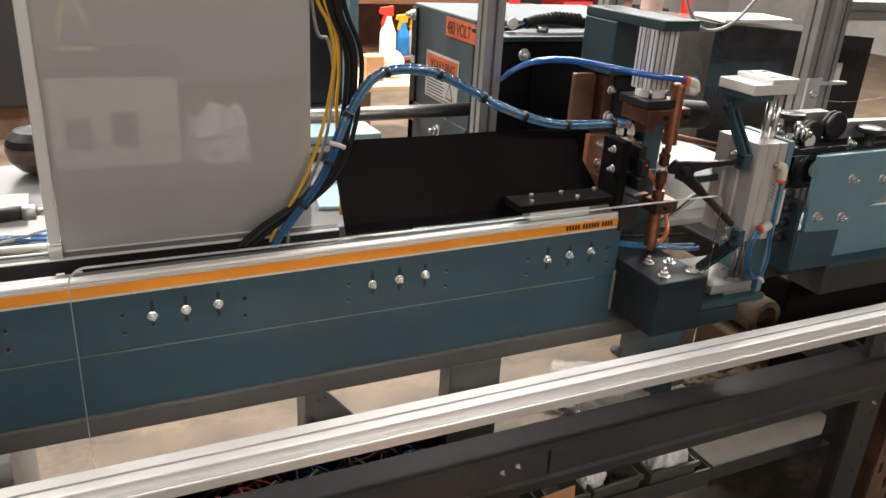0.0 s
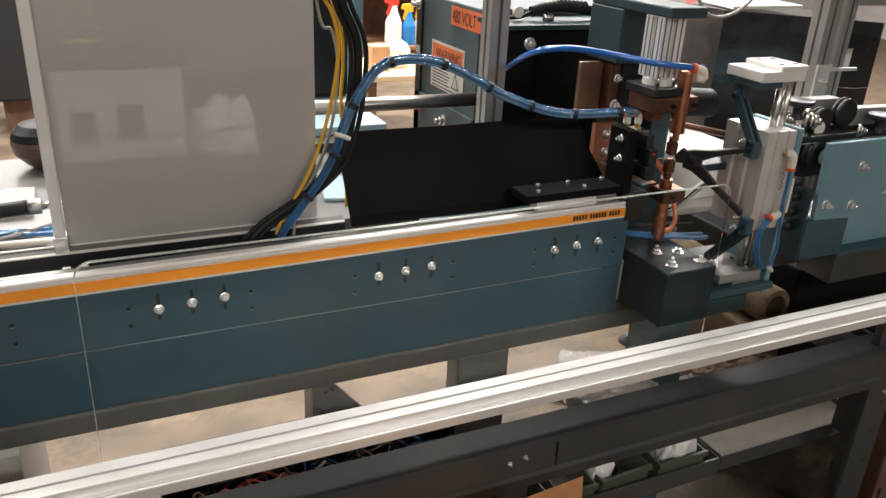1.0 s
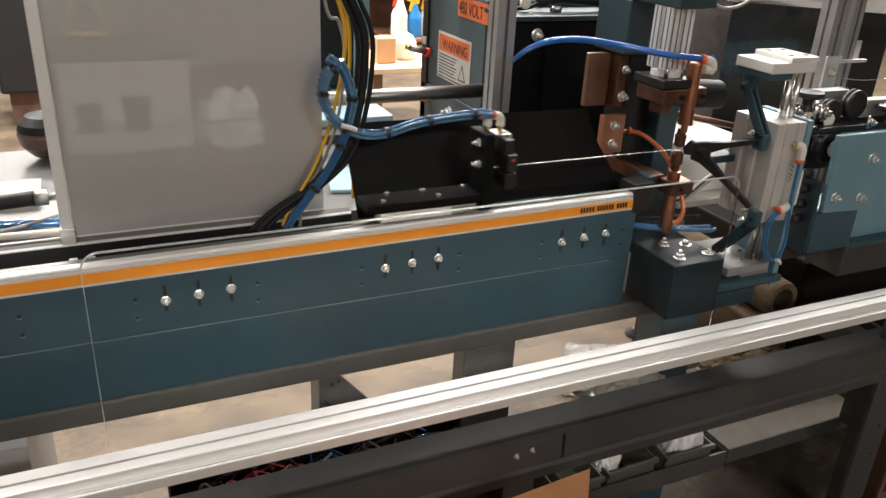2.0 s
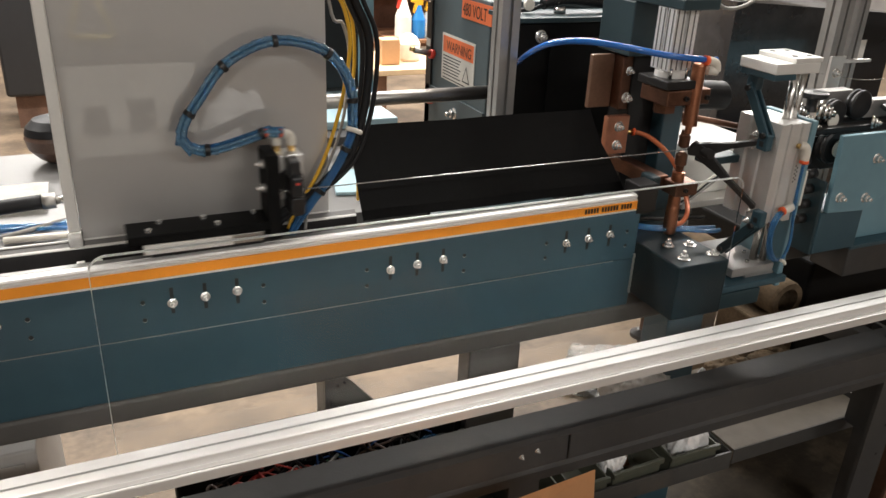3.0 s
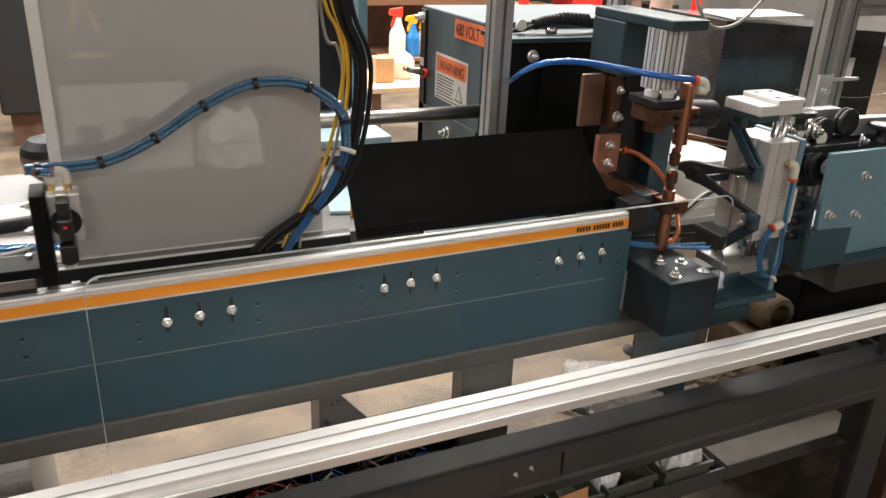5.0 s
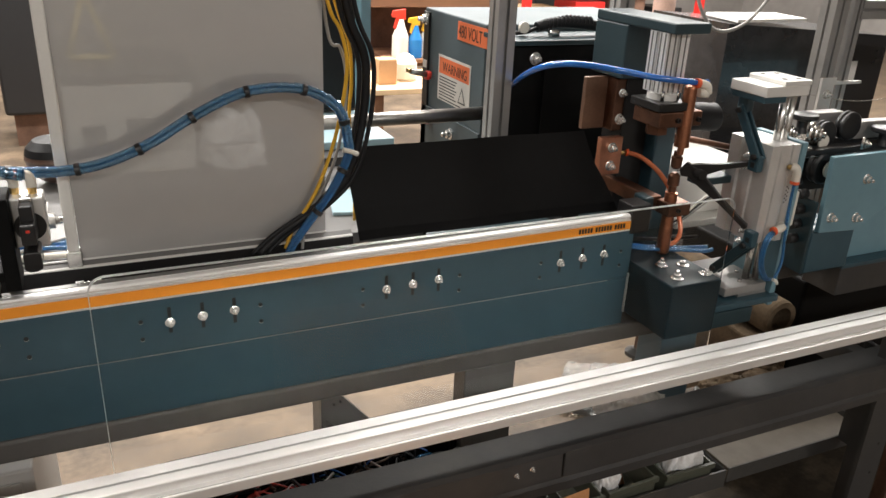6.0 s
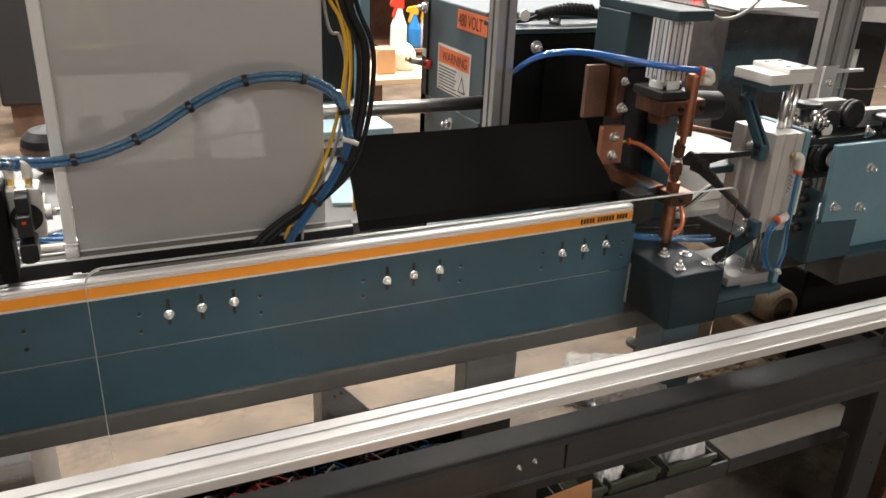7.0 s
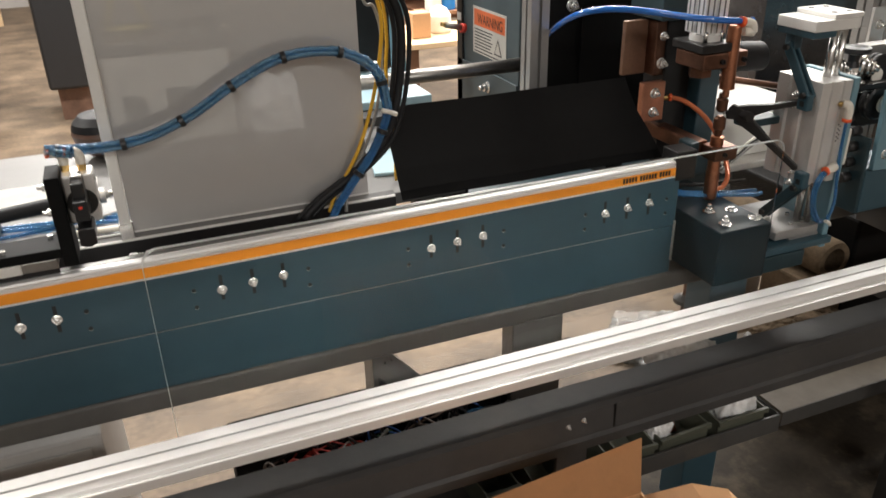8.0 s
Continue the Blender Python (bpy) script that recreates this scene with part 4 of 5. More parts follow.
for px, pz in ((1.615, 1.002), (1.716, 0.994), (1.53, 0.921), (1.611, 0.912)):
    bolt(feeder, px, -0.046, pz, "-y", 1.35)
stepped_mesh = lambda: lathe([(0.006, -0.034), (0.009, -0.033), (0.009, -0.026), (0.016, -0.025), (0.018, -0.021), (0.013, -0.018), (0.022, -0.015), (0.025, -0.011), (0.018, -0.007), (0.029, -0.003), (0.033, 0.002), (0.033, 0.008), (0.028, 0.011)], (0, 0, 0), "y", 28)
roller_mesh = lambda: lathe([(0.008, -0.013), (0.03, -0.012), (0.034, -0.009), (0.034, -0.004), (0.029, 0.0), (0.034, 0.004), (0.034, 0.009), (0.03, 0.012), (0.008, 0.013)], (0, 0, 0), "y", 26)
for px, py, pz, s, mat in ((1.548, 0.02, 1.016, 1.12, DARK), (1.56, 0.045, 1.083, 0.9, PLASTIC), (1.625, 0.04, 1.1, 0.95, PLASTIC), (1.93, 0.05, 1.2, 2.0, RUBBER)):
    piece("roller", "roller" + mat.name, roller_mesh, mat, feeder, pose(px, py, pz) @ Matrix.Diagonal((s, s, s, 1)), "grooved wire roller")
for px, py, pz, s in ((1.508, 0.03, 1.092, 0.8), (1.445, 0.03, 1.098, 0.5), (1.468, 0.03, 1.08, 0.4), (1.49, 0.02, 1.062, 0.36), (1.64, 0.0, 1.068, 0.45)):
    piece("stepped_roller", "stepped_roller", stepped_mesh, STEEL, feeder, pose(px, py, pz, 0, 0, 28) @ Matrix.Diagonal((s, s, s, 1)), "polished stepped steel roller")
for px, py, pz, s in ((1.548, -0.002, 1.016, 1.0), (1.535, 0.02, 1.074, 0.8)):
    piece("roller_disc", "roller_disc", lambda: lathe([(0.0, -0.003), (0.019, -0.002), (0.019, 0.002), (0.0, 0.003)], (0, 0, 0), "y", 24), WHITE, feeder, pose(px, py, pz) @ Matrix.Diagonal((s, s, s, 1)), "white roller face")
knob_mesh = lambda: lathe([(0.014, 0), (0.011, 0.012), (0.012, 0.026), (0.028, 0.03), (0.031, 0.034), (0.030, 0.041), (0.022, 0.043), (0.008, 0.044)], sides=18)
for px, py, pz in ((1.458, 0.02, 1.1), (1.7, 0.0, 1.06)):
    piece("knob", "knob", knob_mesh, PLASTIC, feeder, pose(px, py, pz), "round black plastic knob")
part("arm_block", solid(1.5, 1.64, 0.07, 0.1, 1.1, 1.125, bevel=0.002), ALU_DULL, feeder)
part("rail_block", prism([(1.64, 1.07), (1.66, 1.11), (2.1, 1.1), (2.1, 1.065)], "y", 0.03, 0.055, 0.002), ALU_DULL, feeder)
part("spacer_stack", rod((1.45, 0.03, 0.985), (1.5, 0.03, 0.985), 0.01, 12), DARK, feeder)
part("white_guide", solid(1.4, 1.44, -0.03, 0.03, 0.905, 0.985, bevel=0.004), WHITE, feeder)
for k in range(4):
    part("collar", rod((1.468, 0.0, 0.86 + 0.035 * k), (1.494, 0.0, 0.86 + 0.035 * k), 0.011, 12), DARK, feeder)
long_beam = thing("infeed_beam", "long teal steel infeed beam at the feeder", "machine beam")
part("web", solid(1.634, 3.4, 0.0, 0.012, 0.785, 0.905, bevel=0.002), TEAL_LIGHT, long_beam)
part("flange", solid(1.634, 3.4, -0.03, 0.1, 0.773, 0.785, bevel=0.002), TEAL, long_beam)
part("lower_channel", solid(1.66, 3.4, -0.01, 0.09, 0.69, 0.773, bevel=0.003), GREY_DARK, long_beam, "dark lower channel")
part("leg", solid(2.7, 2.76, 0.02, 0.08, 0.0, 0.69, bevel=0.003), GREY, long_beam)
part("cross_tube", solid(1.3, 3.4, 0.1, 0.16, 0.695, 0.755, bevel=0.004), GREY, long_beam)
whole("tan_board", solid(1.72, 2.4, 0.3, 0.33, 0.87, 0.93), TAN_BOARD, "tan board edge behind the feeder", "board")
whole("feed_wire", rod((1.13, EY, 1.045), (2.1, EY, 1.045), 0.0009, 6), STEEL, "thin bright feed wire between feeder and electrodes", "wire")
whole("upper_feed_wire", tube([(1.86, 0.4, 1.09), (2.1, 0.38, 1.06), (2.4, 0.4, 1.08)], 0.0009, 6), STEEL, "thin bright wire running to a spool", "wire")

# white paper and aluminium guide behind the cutter
whole("aluminium_tray", solid(1.24, 1.5, 0.11, 0.3, 0.868, 0.885, bevel=0.003), ALU_MATT, "aluminium guide tray behind the cutter", "tray")
whole("white_carton", solid(1.26, 1.46, 0.15, 0.33, 0.885, 1.0, bevel=0.004), PAPER, "white carton behind the welding electrodes", "carton")
whole("white_carton", solid(1.25, 1.36, 0.34, 0.45, 0.885, 1.1, bevel=0.004), PAPER, "tall white carton behind the welding electrodes", "carton")
whole("copper_pipe", rod((1.2, 0.2, 1.075), (1.42, 0.12, 1.035), 0.007, 10), COPPER_DARK, "tarnished copper pipe behind the cutter", "pipe")
for k in range(3):
    whole("thin_cable", tube([(1.17, 0.06 + 0.01 * k, 0.9), (1.22, 0.07, 0.91 + 0.006 * k), (1.28, 0.08, 0.935 + 0.008 * k), (1.34, 0.1, 0.95)], 0.0022, 6), (GREY_CABLE, RUBBER, WHITE)[k], "thin signal cable behind the electrodes", "cable")

# ---- posts and boxes behind ----
whole("upright_profile", profile_bar("z", 0, 1.95, 0.872, 0.31, 0.042), ALU_DULL, "upright silver aluminium extrusion behind the chute", "aluminium post", "aluminium uprights")
right_post = thing("upright_profile", "upright silver aluminium extrusion with a bolted bracket", "aluminium post", "aluminium uprights")
part("post", profile_bar("z", 0, 1.95, 1.93, 0.42, 0.05), ALU_DULL, right_post)
part("second_post", profile_bar("z", 0, 1.95, 2.0, 0.42, 0.04), ALU_DULL, right_post)
part("cross_bar", profile_bar("x", 2.01, 3.3, 0.42, 1.31, 0.05), ALU_DULL, right_post)
part("lower_cross_bar", profile_bar("y", 0.1, 0.42, 1.93, 1.02, 0.04), ALU_DULL, right_post)
part("bracket", prism([(1.905, 0.98), (1.905, 1.13), (1.96, 1.13), (1.96, 1.12), (2.06, 1.118), (2.06, 1.11), (1.955, 1.11), (1.955, 0.98)], "y", 0.385, 0.394, 0.001), ALU_MATT, right_post)
for bz in (1.085, 1.02):
    bolt(right_post, 1.93, 0.385, bz, "-y", 1.5)
right_post.location = (0.022, 0, 0)
back_post = whole("upright_profile", profile_bar("z", 1.264, 1.95, 1.36, 0.57, 0.045), ALU_DULL, "upright silver aluminium extrusion behind the welding head", "aluminium post", "aluminium uprights")
whole("teal_upright", solid(0.69, 0.715, 0.68, 0.73, 0.998, 1.95, bevel=0.003), TEAL_LIGHT, "pale teal painted steel upright", "steel post")

xf = thing("transformer_cabinet", "blue-grey welding transformer cabinet with warning labels", "cabinet")
part("housing", solid(0.95, 1.5, 0.53, 0.9, 0.86, 1.264, bevel=0.004), BLUE_GREY, xf)
part("front_flange", solid(0.944, 0.95, 0.86, 0.895, 0.87, 1.255, bevel=0.001), DARK, xf)
part("lower_flange", solid(0.944, 0.95, 0.53, 0.895, 0.865, 1.0, bevel=0.001), BLUE_GREY, xf)
bolt(xf, 0.944, 0.878, 1.235, "-x", 1.8)
bolt(xf, 0.944, 0.691, 0.96, "-x", 1.8)
part("maker_plate", solid(0.9425, 0.944, 0.865, 0.89, 1.105, 1.125), LABEL_WHITE, xf)
volt = part("volt_label", solid(0.9485, 0.95, 0.52, 0.684, 1.208, 1.254), LABEL_ORANGE, xf, "orange voltage label")
lettering("480 VOLT", 0.031, INK, pose(0.9483, 0.678, 1.216, 90, 0, -90), volt, squeeze=0.72)
warn = part("warning_label", solid(0.9485, 0.95, 0.598, 0.795, 1.035, 1.155), LABEL_WHITE, xf, "white and orange warning label")
part("orange_field", solid(0.948, 0.9486, 0.604, 0.788, 1.107, 1.149), LABEL_ORANGE, warn)
lettering("WARNING", 0.026, INK, pose(0.9478, 0.765, 1.114, 90, 0, -90), warn, squeeze=0.85)
for k in range(7):
    part("text_bar", solid(0.9482, 0.9486, 0.675 + 0.006 * (k % 3), 0.785, 1.096 - 0.008 * k, 1.099 - 0.008 * k), INK, warn)
part("text_bar", solid(0.9482, 0.9486, 0.61, 0.785, 1.039, 1.042), INK, warn)
part("warning_triangle", prism([(0.62, 1.05), (0.665, 1.05), (0.6425, 1.092)], "x", 0.9482, 0.9486), INK, warn)
part("triangle_field", prism([(0.626, 1.0535), (0.659, 1.0535), (0.6425, 1.085)], "x", 0.9478, 0.9482), LABEL_WHITE, warn)
for pz in (1.09, 0.965):
    part("pipe_fitting", rod((0.886, 0.84, pz + 0.012), (0.935, 0.84, pz), 0.008, 10), STEEL_DULL, xf)
    part("fitting_nut", rod((0.874, 0.84, pz + 0.015), (0.886, 0.84, pz + 0.012), 0.006, 6), BRASS, xf)
    part("red_union", rod((0.932, 0.84, pz), (0.944, 0.84, pz - 0.002), 0.0125, 10), RED, xf)
for px, py in ((1.12, 0.85), (1.04, 0.55)):
    part("leg", solid(px, px + 0.04, py, py + 0.04, 0.0, 0.86, bevel=0.003), GREY, xf)

blackbox = thing("control_housing", "black steel control housing beside the transformer", "housing")
part("body", solid(0.952, 1.31, 0.4, 0.525, 0.72, 1.235, bevel=0.003), MATT_BLACK, blackbox)
part("lid", solid(0.945, 1.34, 0.385, 0.535, 1.236, 1.247, bevel=0.002), TEAL_DARK, blackbox)
part("front_door", solid(1.035, 1.3, 0.392, 0.4, 0.95, 1.2, bevel=0.002), MATT_BLACK, blackbox)
bolt(blackbox, 1.012, 0.4, 1.205, "-y", 1.7)
strap = thing("rubber_hose", "black rubber hose handle lying on the housing lid", "hose")
part("grip", tube([(1.045, 0.46, 1.266), (1.08, 0.46, 1.275), (1.13, 0.46, 1.276), (1.19, 0.46, 1.27), (1.23, 0.46, 1.265)], 0.0125, 14), RUBBER, strap)
for k in range(12):
    part("rib", lathe([(0.0118, -0.0022), (0.0136, 0.0), (0.0118, 0.0022)], (1.07 + 0.011 * k, 0.46, 1.273 + 0.0016 * min(k, 5) - 0.0008 * max(k - 6, 0)), "x", 14), RUBBER, strap)
part("hook", tube([(1.05, 0.46, 1.266), (1.02, 0.46, 1.256), (0.99, 0.46, 1.2535), (0.97, 0.45, 1.2535)], 0.005, 8), RUBBER, strap)
part("white_ring", lathe([(0.007, -0.004), (0.013, -0.003), (0.013, 0.004), (0.007, 0.004)], (1.005, 0.45, 1.267), "y", 16), WHITE, strap)
part("red_cap", rod((1.005, 0.4465, 1.267), (1.005, 0.457, 1.267), 0.008, 14), RED, strap)
part("clamp", rod((1.08, 0.44, 1.249), (1.08, 0.44, 1.262), 0.014, 8), STEEL, strap)
whole("steel_pipe", rod((0.35, 0.45, 1.073), (0.95, 0.45, 1.073), 0.0155, 24), STEEL_DULL, "horizontal round steel pipe behind the chute", "pipe")
cabinet = whole("black_cabinet", prism([(2.05, 0.0), (2.05, 1.21), (2.84, 1.16), (2.84, 0.0)], "y", 0.9, 1.3), SMOKED, "large scuffed black cabinet behind the feeder", "cabinet")
whole("loose_paper", prism([(2.09, 0.905), (2.42, 0.92), (2.45, 1.1), (2.14, 1.12)], "z", 1.212, 1.222), PAPER, "loose white papers lying on the black cabinet", "papers")
part("taped_paper", solid(2.55, 2.7, 0.896, 0.899, 1.0, 1.07), PAPER, cabinet, "white paper taped to the front")
whole("hanging_cable", tube([(1.6, 0.62, 1.6), (1.62, 0.6, 1.36), (1.65, 0.58, 1.27), (1.7, 0.57, 1.235), (1.78, 0.57, 1.25), (1.85, 0.57, 1.31), (1.95, 0.57, 1.45), (2.0, 0.57, 1.6)], 0.005, 8), GREY_CABLE, "grey cable hanging in a loop", "cable")
whole("cable_duct", solid(1.34, 2.1, 0.5, 0.62, 1.6, 1.66, bevel=0.003), GREY, "grey cable duct above the machine", "cable duct")
for px, py, rad, h in ((2.35, 2.2, 0.08, 0.95), (3.0, 2.4, 0.06, 1.3)):
    pillar = thing("rusty_stand", "rusty round steel stand on the workshop floor", "stand")
    part("column", rod((px, py, 0.0), (px, py, h), rad, 18), RUST, pillar)
    part("flange", lathe([(rad * 2, h), (rad * 2, h + 0.02), (rad, h + 0.022)], (px, py, 0), "z", 22), RUST, pillar)
    part("foot", lathe([(rad * 2.4, 0.0), (rad * 2.4, 0.03), (rad, 0.032)], (px, py, 0), "z", 22), RUST, pillar)
# dark pipes lying under the infeed beam
whole("dirty_tube", lathe([(0.034, 0.39), (0.034, 0.0), (0.05, 0.0), (0.053, 0.01), (0.053, 0.4)], (1.697, 0.15, 0.5385), "y", 26), DIRT, "short dirt-caked round tube under the infeed beam", "tube")
whole("dirty_block", prism([(1.62, 0.165), (1.776, 0.165), (1.776, 0.6), (1.62, 0.6)], "z", 0.006, 0.485, 0.008), DIRT, "dirt-caked block carrying a tube under the infeed beam", "block")
# black block added for the shade under the infeed beam
whole("shade_block", prism([(1.78, 0.165), (2.9, 0.165), (2.9, 0.66), (1.78, 0.66)], "z", 0.0, 0.63, 0.008), MATT_BLACK, "dark wooden crate in the shade under the infeed beam", "crate")

# ---- far workshop things ----
bench = thing("work_bench", "brown wooden work bench with shelves against the light", "work bench")
part("top", solid(1.55, 2.5, 3.5, 4.1, 0.98, 1.04, bevel=0.005), WOOD, bench)
part("shelf", solid(1.55, 2.5, 3.5, 4.1, 0.62, 0.65), WOOD, bench)
for px in (1.56, 2.42):
    part("leg", solid(px, px + 0.07, 3.52, 3.6, 0, 0.98, bevel=0.004), WOOD, bench)
part("back", solid(1.55, 2.5, 4.08, 4.1, 0.65, 0.98), RUST, bench)


def spray_bottle(x, y, z, mat, top_mat, s, label):
    ob = thing("spray_bottle", label, "spray bottle", "spray bottles", at=(x, y, z))
    part("bottle", lathe([(0.0, 0), (0.05 * s, 0.002), (0.052 * s, 0.02), (0.05 * s, 0.13 * s), (0.028 * s, 0.19 * s), (0.018 * s, 0.23 * s)], sides=18), mat, ob)
    part("trigger", prism([(-0.06 * s, 0.25 * s), (-0.05 * s, 0.28 * s), (0.03 * s, 0.29 * s), (0.03 * s, 0.23 * s), (-0.015 * s, 0.22 * s), (-0.035 * s, 0.17 * s), (-0.045 * s, 0.18 * s), (-0.03 * s, 0.24 * s)], "y", -0.012, 0.012, 0.003), top_mat, ob)


spray_bottle(1.86, 3.42, 0.69, WHITE, RED, 1.0, "white plastic spray bottle with a red trigger")
spray_bottle(1.955, 3.41, 0.69, BOTTLE_BLUE, YELLOW, 0.85, "blue spray bottle with a yellow trigger")
spray_bottle(2.04, 3.42, 0.69, WHITE, YELLOW, 0.9, "white spray bottle with a yellow trigger")
spray_bottle(1.91, 3.56, 0.69, BOTTLE_BLUE, RED, 0.9, "blue spray bottle with a red trigger")
whole("bottle_stand", solid(1.76, 2.12, 3.34, 3.7, 0.67, 0.69), WOOD, "wooden board carrying spray bottles", "board")
for px in (1.78, 2.07):
    whole("wooden_block", solid(px, px + 0.03, 3.5, 3.53, 0.65, 0.67), WOOD, "short wooden block under the board", "block")
low = thing("low_table", "tan board table in bright light", "table")
part("tabletop", solid(1.45, 2.3, 2.75, 3.3, 0.61, 0.64, bevel=0.004), TAN_BOARD, low)
for px in (1.48, 2.22):
    for py in (2.8, 3.22):
        part("leg", solid(px, px + 0.05, py, py + 0.05, 0, 0.61), WOOD, low)
whole("tan_carton", solid(1.53, 1.635, 2.88, 2.98, 0.64, 0.775, bevel=0.005), CARD, "small tan cardboard carton on the low table", "carton")
whole("white_jug", lathe([(0.058, 0.64), (0.066, 0.655), (0.066, 0.735), (0.045, 0.77), (0.02, 0.785)], (1.73, 3.0, 0), "z", 20), WHITE, "white plastic jug on the low table", "jug")
bucket = thing("bucket", "pale blue plastic bucket with a white rim", "bucket")
part("wall", lathe([(0.13, 0.0), (0.16, 0.33), (0.155, 0.33), (0.126, 0.004)], (1.85, 2.4, 0), "z", 26), BLUE_BIN, bucket)
part("rim", lathe([(0.162, 0.32), (0.168, 0.325), (0.168, 0.34), (0.16, 0.342)], (1.85, 2.4, 0), "z", 26), WHITE, bucket)
rack = thing("red_rack", "red steel rack with pale shelves far behind", "rack")
for px in (3.4, 4.3, 5.2):
    part("post", solid(px, px + 0.06, 4.6, 4.66, 0, 2.2), TOOLBOX_RED, rack)
for pz in (0.7, 1.0, 1.35):
    part("shelf", solid(3.4, 5.26, 4.6, 5.1, pz, pz + 0.03), ALU_WHITE, rack)
    for k in range(4):
        part("bin", solid(3.5 + 0.42 * k, 3.8 + 0.42 * k, 4.65, 5.0, pz + 0.03, pz + 0.15 + 0.05 * ((k * 7) % 3), bevel=0.01), (TOOLBOX_RED, RUST, PLASTIC, TAN_BOARD)[(k + int(pz * 10)) % 4], rack)
mach = thing("far_machine", "dark far machine standing on the workshop floor", "machine")
part("body", solid(-0.42, -0.12, 4.4, 5.0, 0.22, 1.6, bevel=0.02), PLASTIC, mach)
part("foot", solid(-0.38, -0.15, 4.5, 4.9, 0.0, 0.22), RUST, mach)
part("rail", solid(-2.2, -0.6, 4.5, 4.56, 0.75, 0.8), DARK, mach)
part("panel", solid(-2.2, -0.62, 4.7, 4.75, 0.6, 1.5), TAN_BOARD, mach)
part("hose", tube([(-1.0, 4.45, 1.1), (-0.9, 4.42, 0.9), (-0.6, 4.4, 0.85)], 0.02, 8), RED_CABLE, mach)
for px, py, w, d, h, mat, nm in ((3.2, 5.6, 0.8, 0.6, 1.3, RUST, "rusty brown"), (4.6, 6.5, 1.2, 0.6, 1.5, PLASTIC, "black"), (0.9, 7.5, 1.2, 0.7, 1.5, WOOD, "brown wooden")):
    cab = thing("far_cabinet", nm + " cabinet far back in the workshop", "cabinet")
    part("body", solid(px, px + w, py, py + d, 0.06, h, bevel=0.01), mat, cab)
    part("plinth", solid(px + 0.03, px + w - 0.03, py + 0.03, py + d, 0, 0.06), DARK, cab)
    part("door", solid(px + 0.03, px + w - 0.03, py - 0.015, py, 0.12, h - 0.06, bevel=0.005), mat, cab)
bowl = thing("wrapped_bowl", "brown plastic-wrapped bowl with a dark lid on the table", "bowl")
part("bowl", lathe([(0.016, 0.9585), (0.035, 0.968), (0.055, 0.99), (0.06, 1.012), (0.055, 1.022)], (-0.001, 0.55, 0), "z", 24), LEATHER, bowl)
part("lid", lathe([(0.058, 1.02), (0.054, 1.034), (0.04, 1.048), (0.012, 1.056)], (-0.001, 0.55, 0), "z", 24), RUBBER, bowl)

# table clutter on the left
wrench = thing("black_rod", "black tapered rod with a hex steel coupling on the table", "rod")
part("shaft", tube([(-0.22, 0.2, 0.985), (-0.1, 0.2, 0.995), (-0.02, 0.2, 1.0)], 0.012, 14, 3), RUBBER, wrench)
part("hex_coupling", rod((-0.022, 0.2, 1.0), (-0.002, 0.2, 1.0), 0.0145, 6), STEEL_DULL, wrench)
part("end_pin", rod((-0.002, 0.2, 1.0), (0.03, 0.2, 1.0), 0.007, 10), STEEL, wrench)
part("rest", solid(-0.2, -0.17, 0.185, 0.215, 0.958, 0.975), DARK, wrench)
for k, (ya, yb) in enumerate(((0.17, 0.2), (0.2, 0.16), (0.215, 0.18))):
    whole("blue_tube", tube([(-0.35, ya + 0.02, 0.963), (-0.18, ya, 0.963), (-0.06, (ya + yb) / 2, 0.9635), (0.03, yb, 0.963)], 0.0035, 8), BLUE_TUBE, "pale blue air tube lying on the table", "air hose")
whole("grey_cable", tube([(-0.3, 0.13, 0.964), (-0.1, 0.15, 0.964), (0.025, 0.21, 0.966)], 0.0035, 8), GREY_CABLE, "grey cable lying on the table", "cable")
whole("marker_pen", rod((-0.08, 0.135, 0.965), (0.02, 0.13, 0.965), 0.0055, 12), WHITE, "white marker pen lying on the table", "pen")
whole("marker_tip", rod((0.0205, 0.13, 0.965), (0.03, 0.1295, 0.965), 0.004, 10), RED_CABLE, "dark red pen tip", "pen tip")
bm = bmesh.new()
cloth = [[bm.verts.new((-0.22 + 0.2 * i / 8, 0.26 + 0.14 * j / 8, 0.9605 + 0.006 * (1 + noise.noise(Vector((i * 0.5, j * 0.5, 3)))))) for j in range(9)] for i in range(9)]
for i in range(8):
    for j in range(8):
        bm.faces.new((cloth[i][j], cloth[i + 1][j], cloth[i + 1][j + 1], cloth[i][j + 1]))
bmesh.ops.solidify(bm, geom=bm.faces[:], thickness=0.001)
whole("paper_towel", bm, PAPER, "white paper towel lying on the table", "paper towel")
whole("blue_rag", prism([(0.47, 0.19), (0.56, 0.17), (0.58, 0.3), (0.5, 0.33)], "z", 0.9585, 0.966, 0.002), BLUE_BIN, "pale blue cloth on the table behind the cables", "cloth")

side_table = thing("side_table", "small pale blue table on a block behind the cables", "table")
part("top", solid(0.5, 0.735, 0.56, 1.25, 0.978, 0.998, bevel=0.003), BLUE_BIN, side_table)
part("block", solid(0.5, 0.61, 0.5, 0.61, 0.958, 0.978), GREY_DARK, side_table)
back_case = thing("dark_case", "black steel case standing on the side table behind cables", "case")
part("body", solid(0.56, 0.733, 0.85, 1.2, 1.004, 1.7, bevel=0.004), DARK, back_case)
part("base_frame", solid(0.565, 0.728, 0.855, 1.19, 0.998, 1.004), GREY_DARK, back_case)

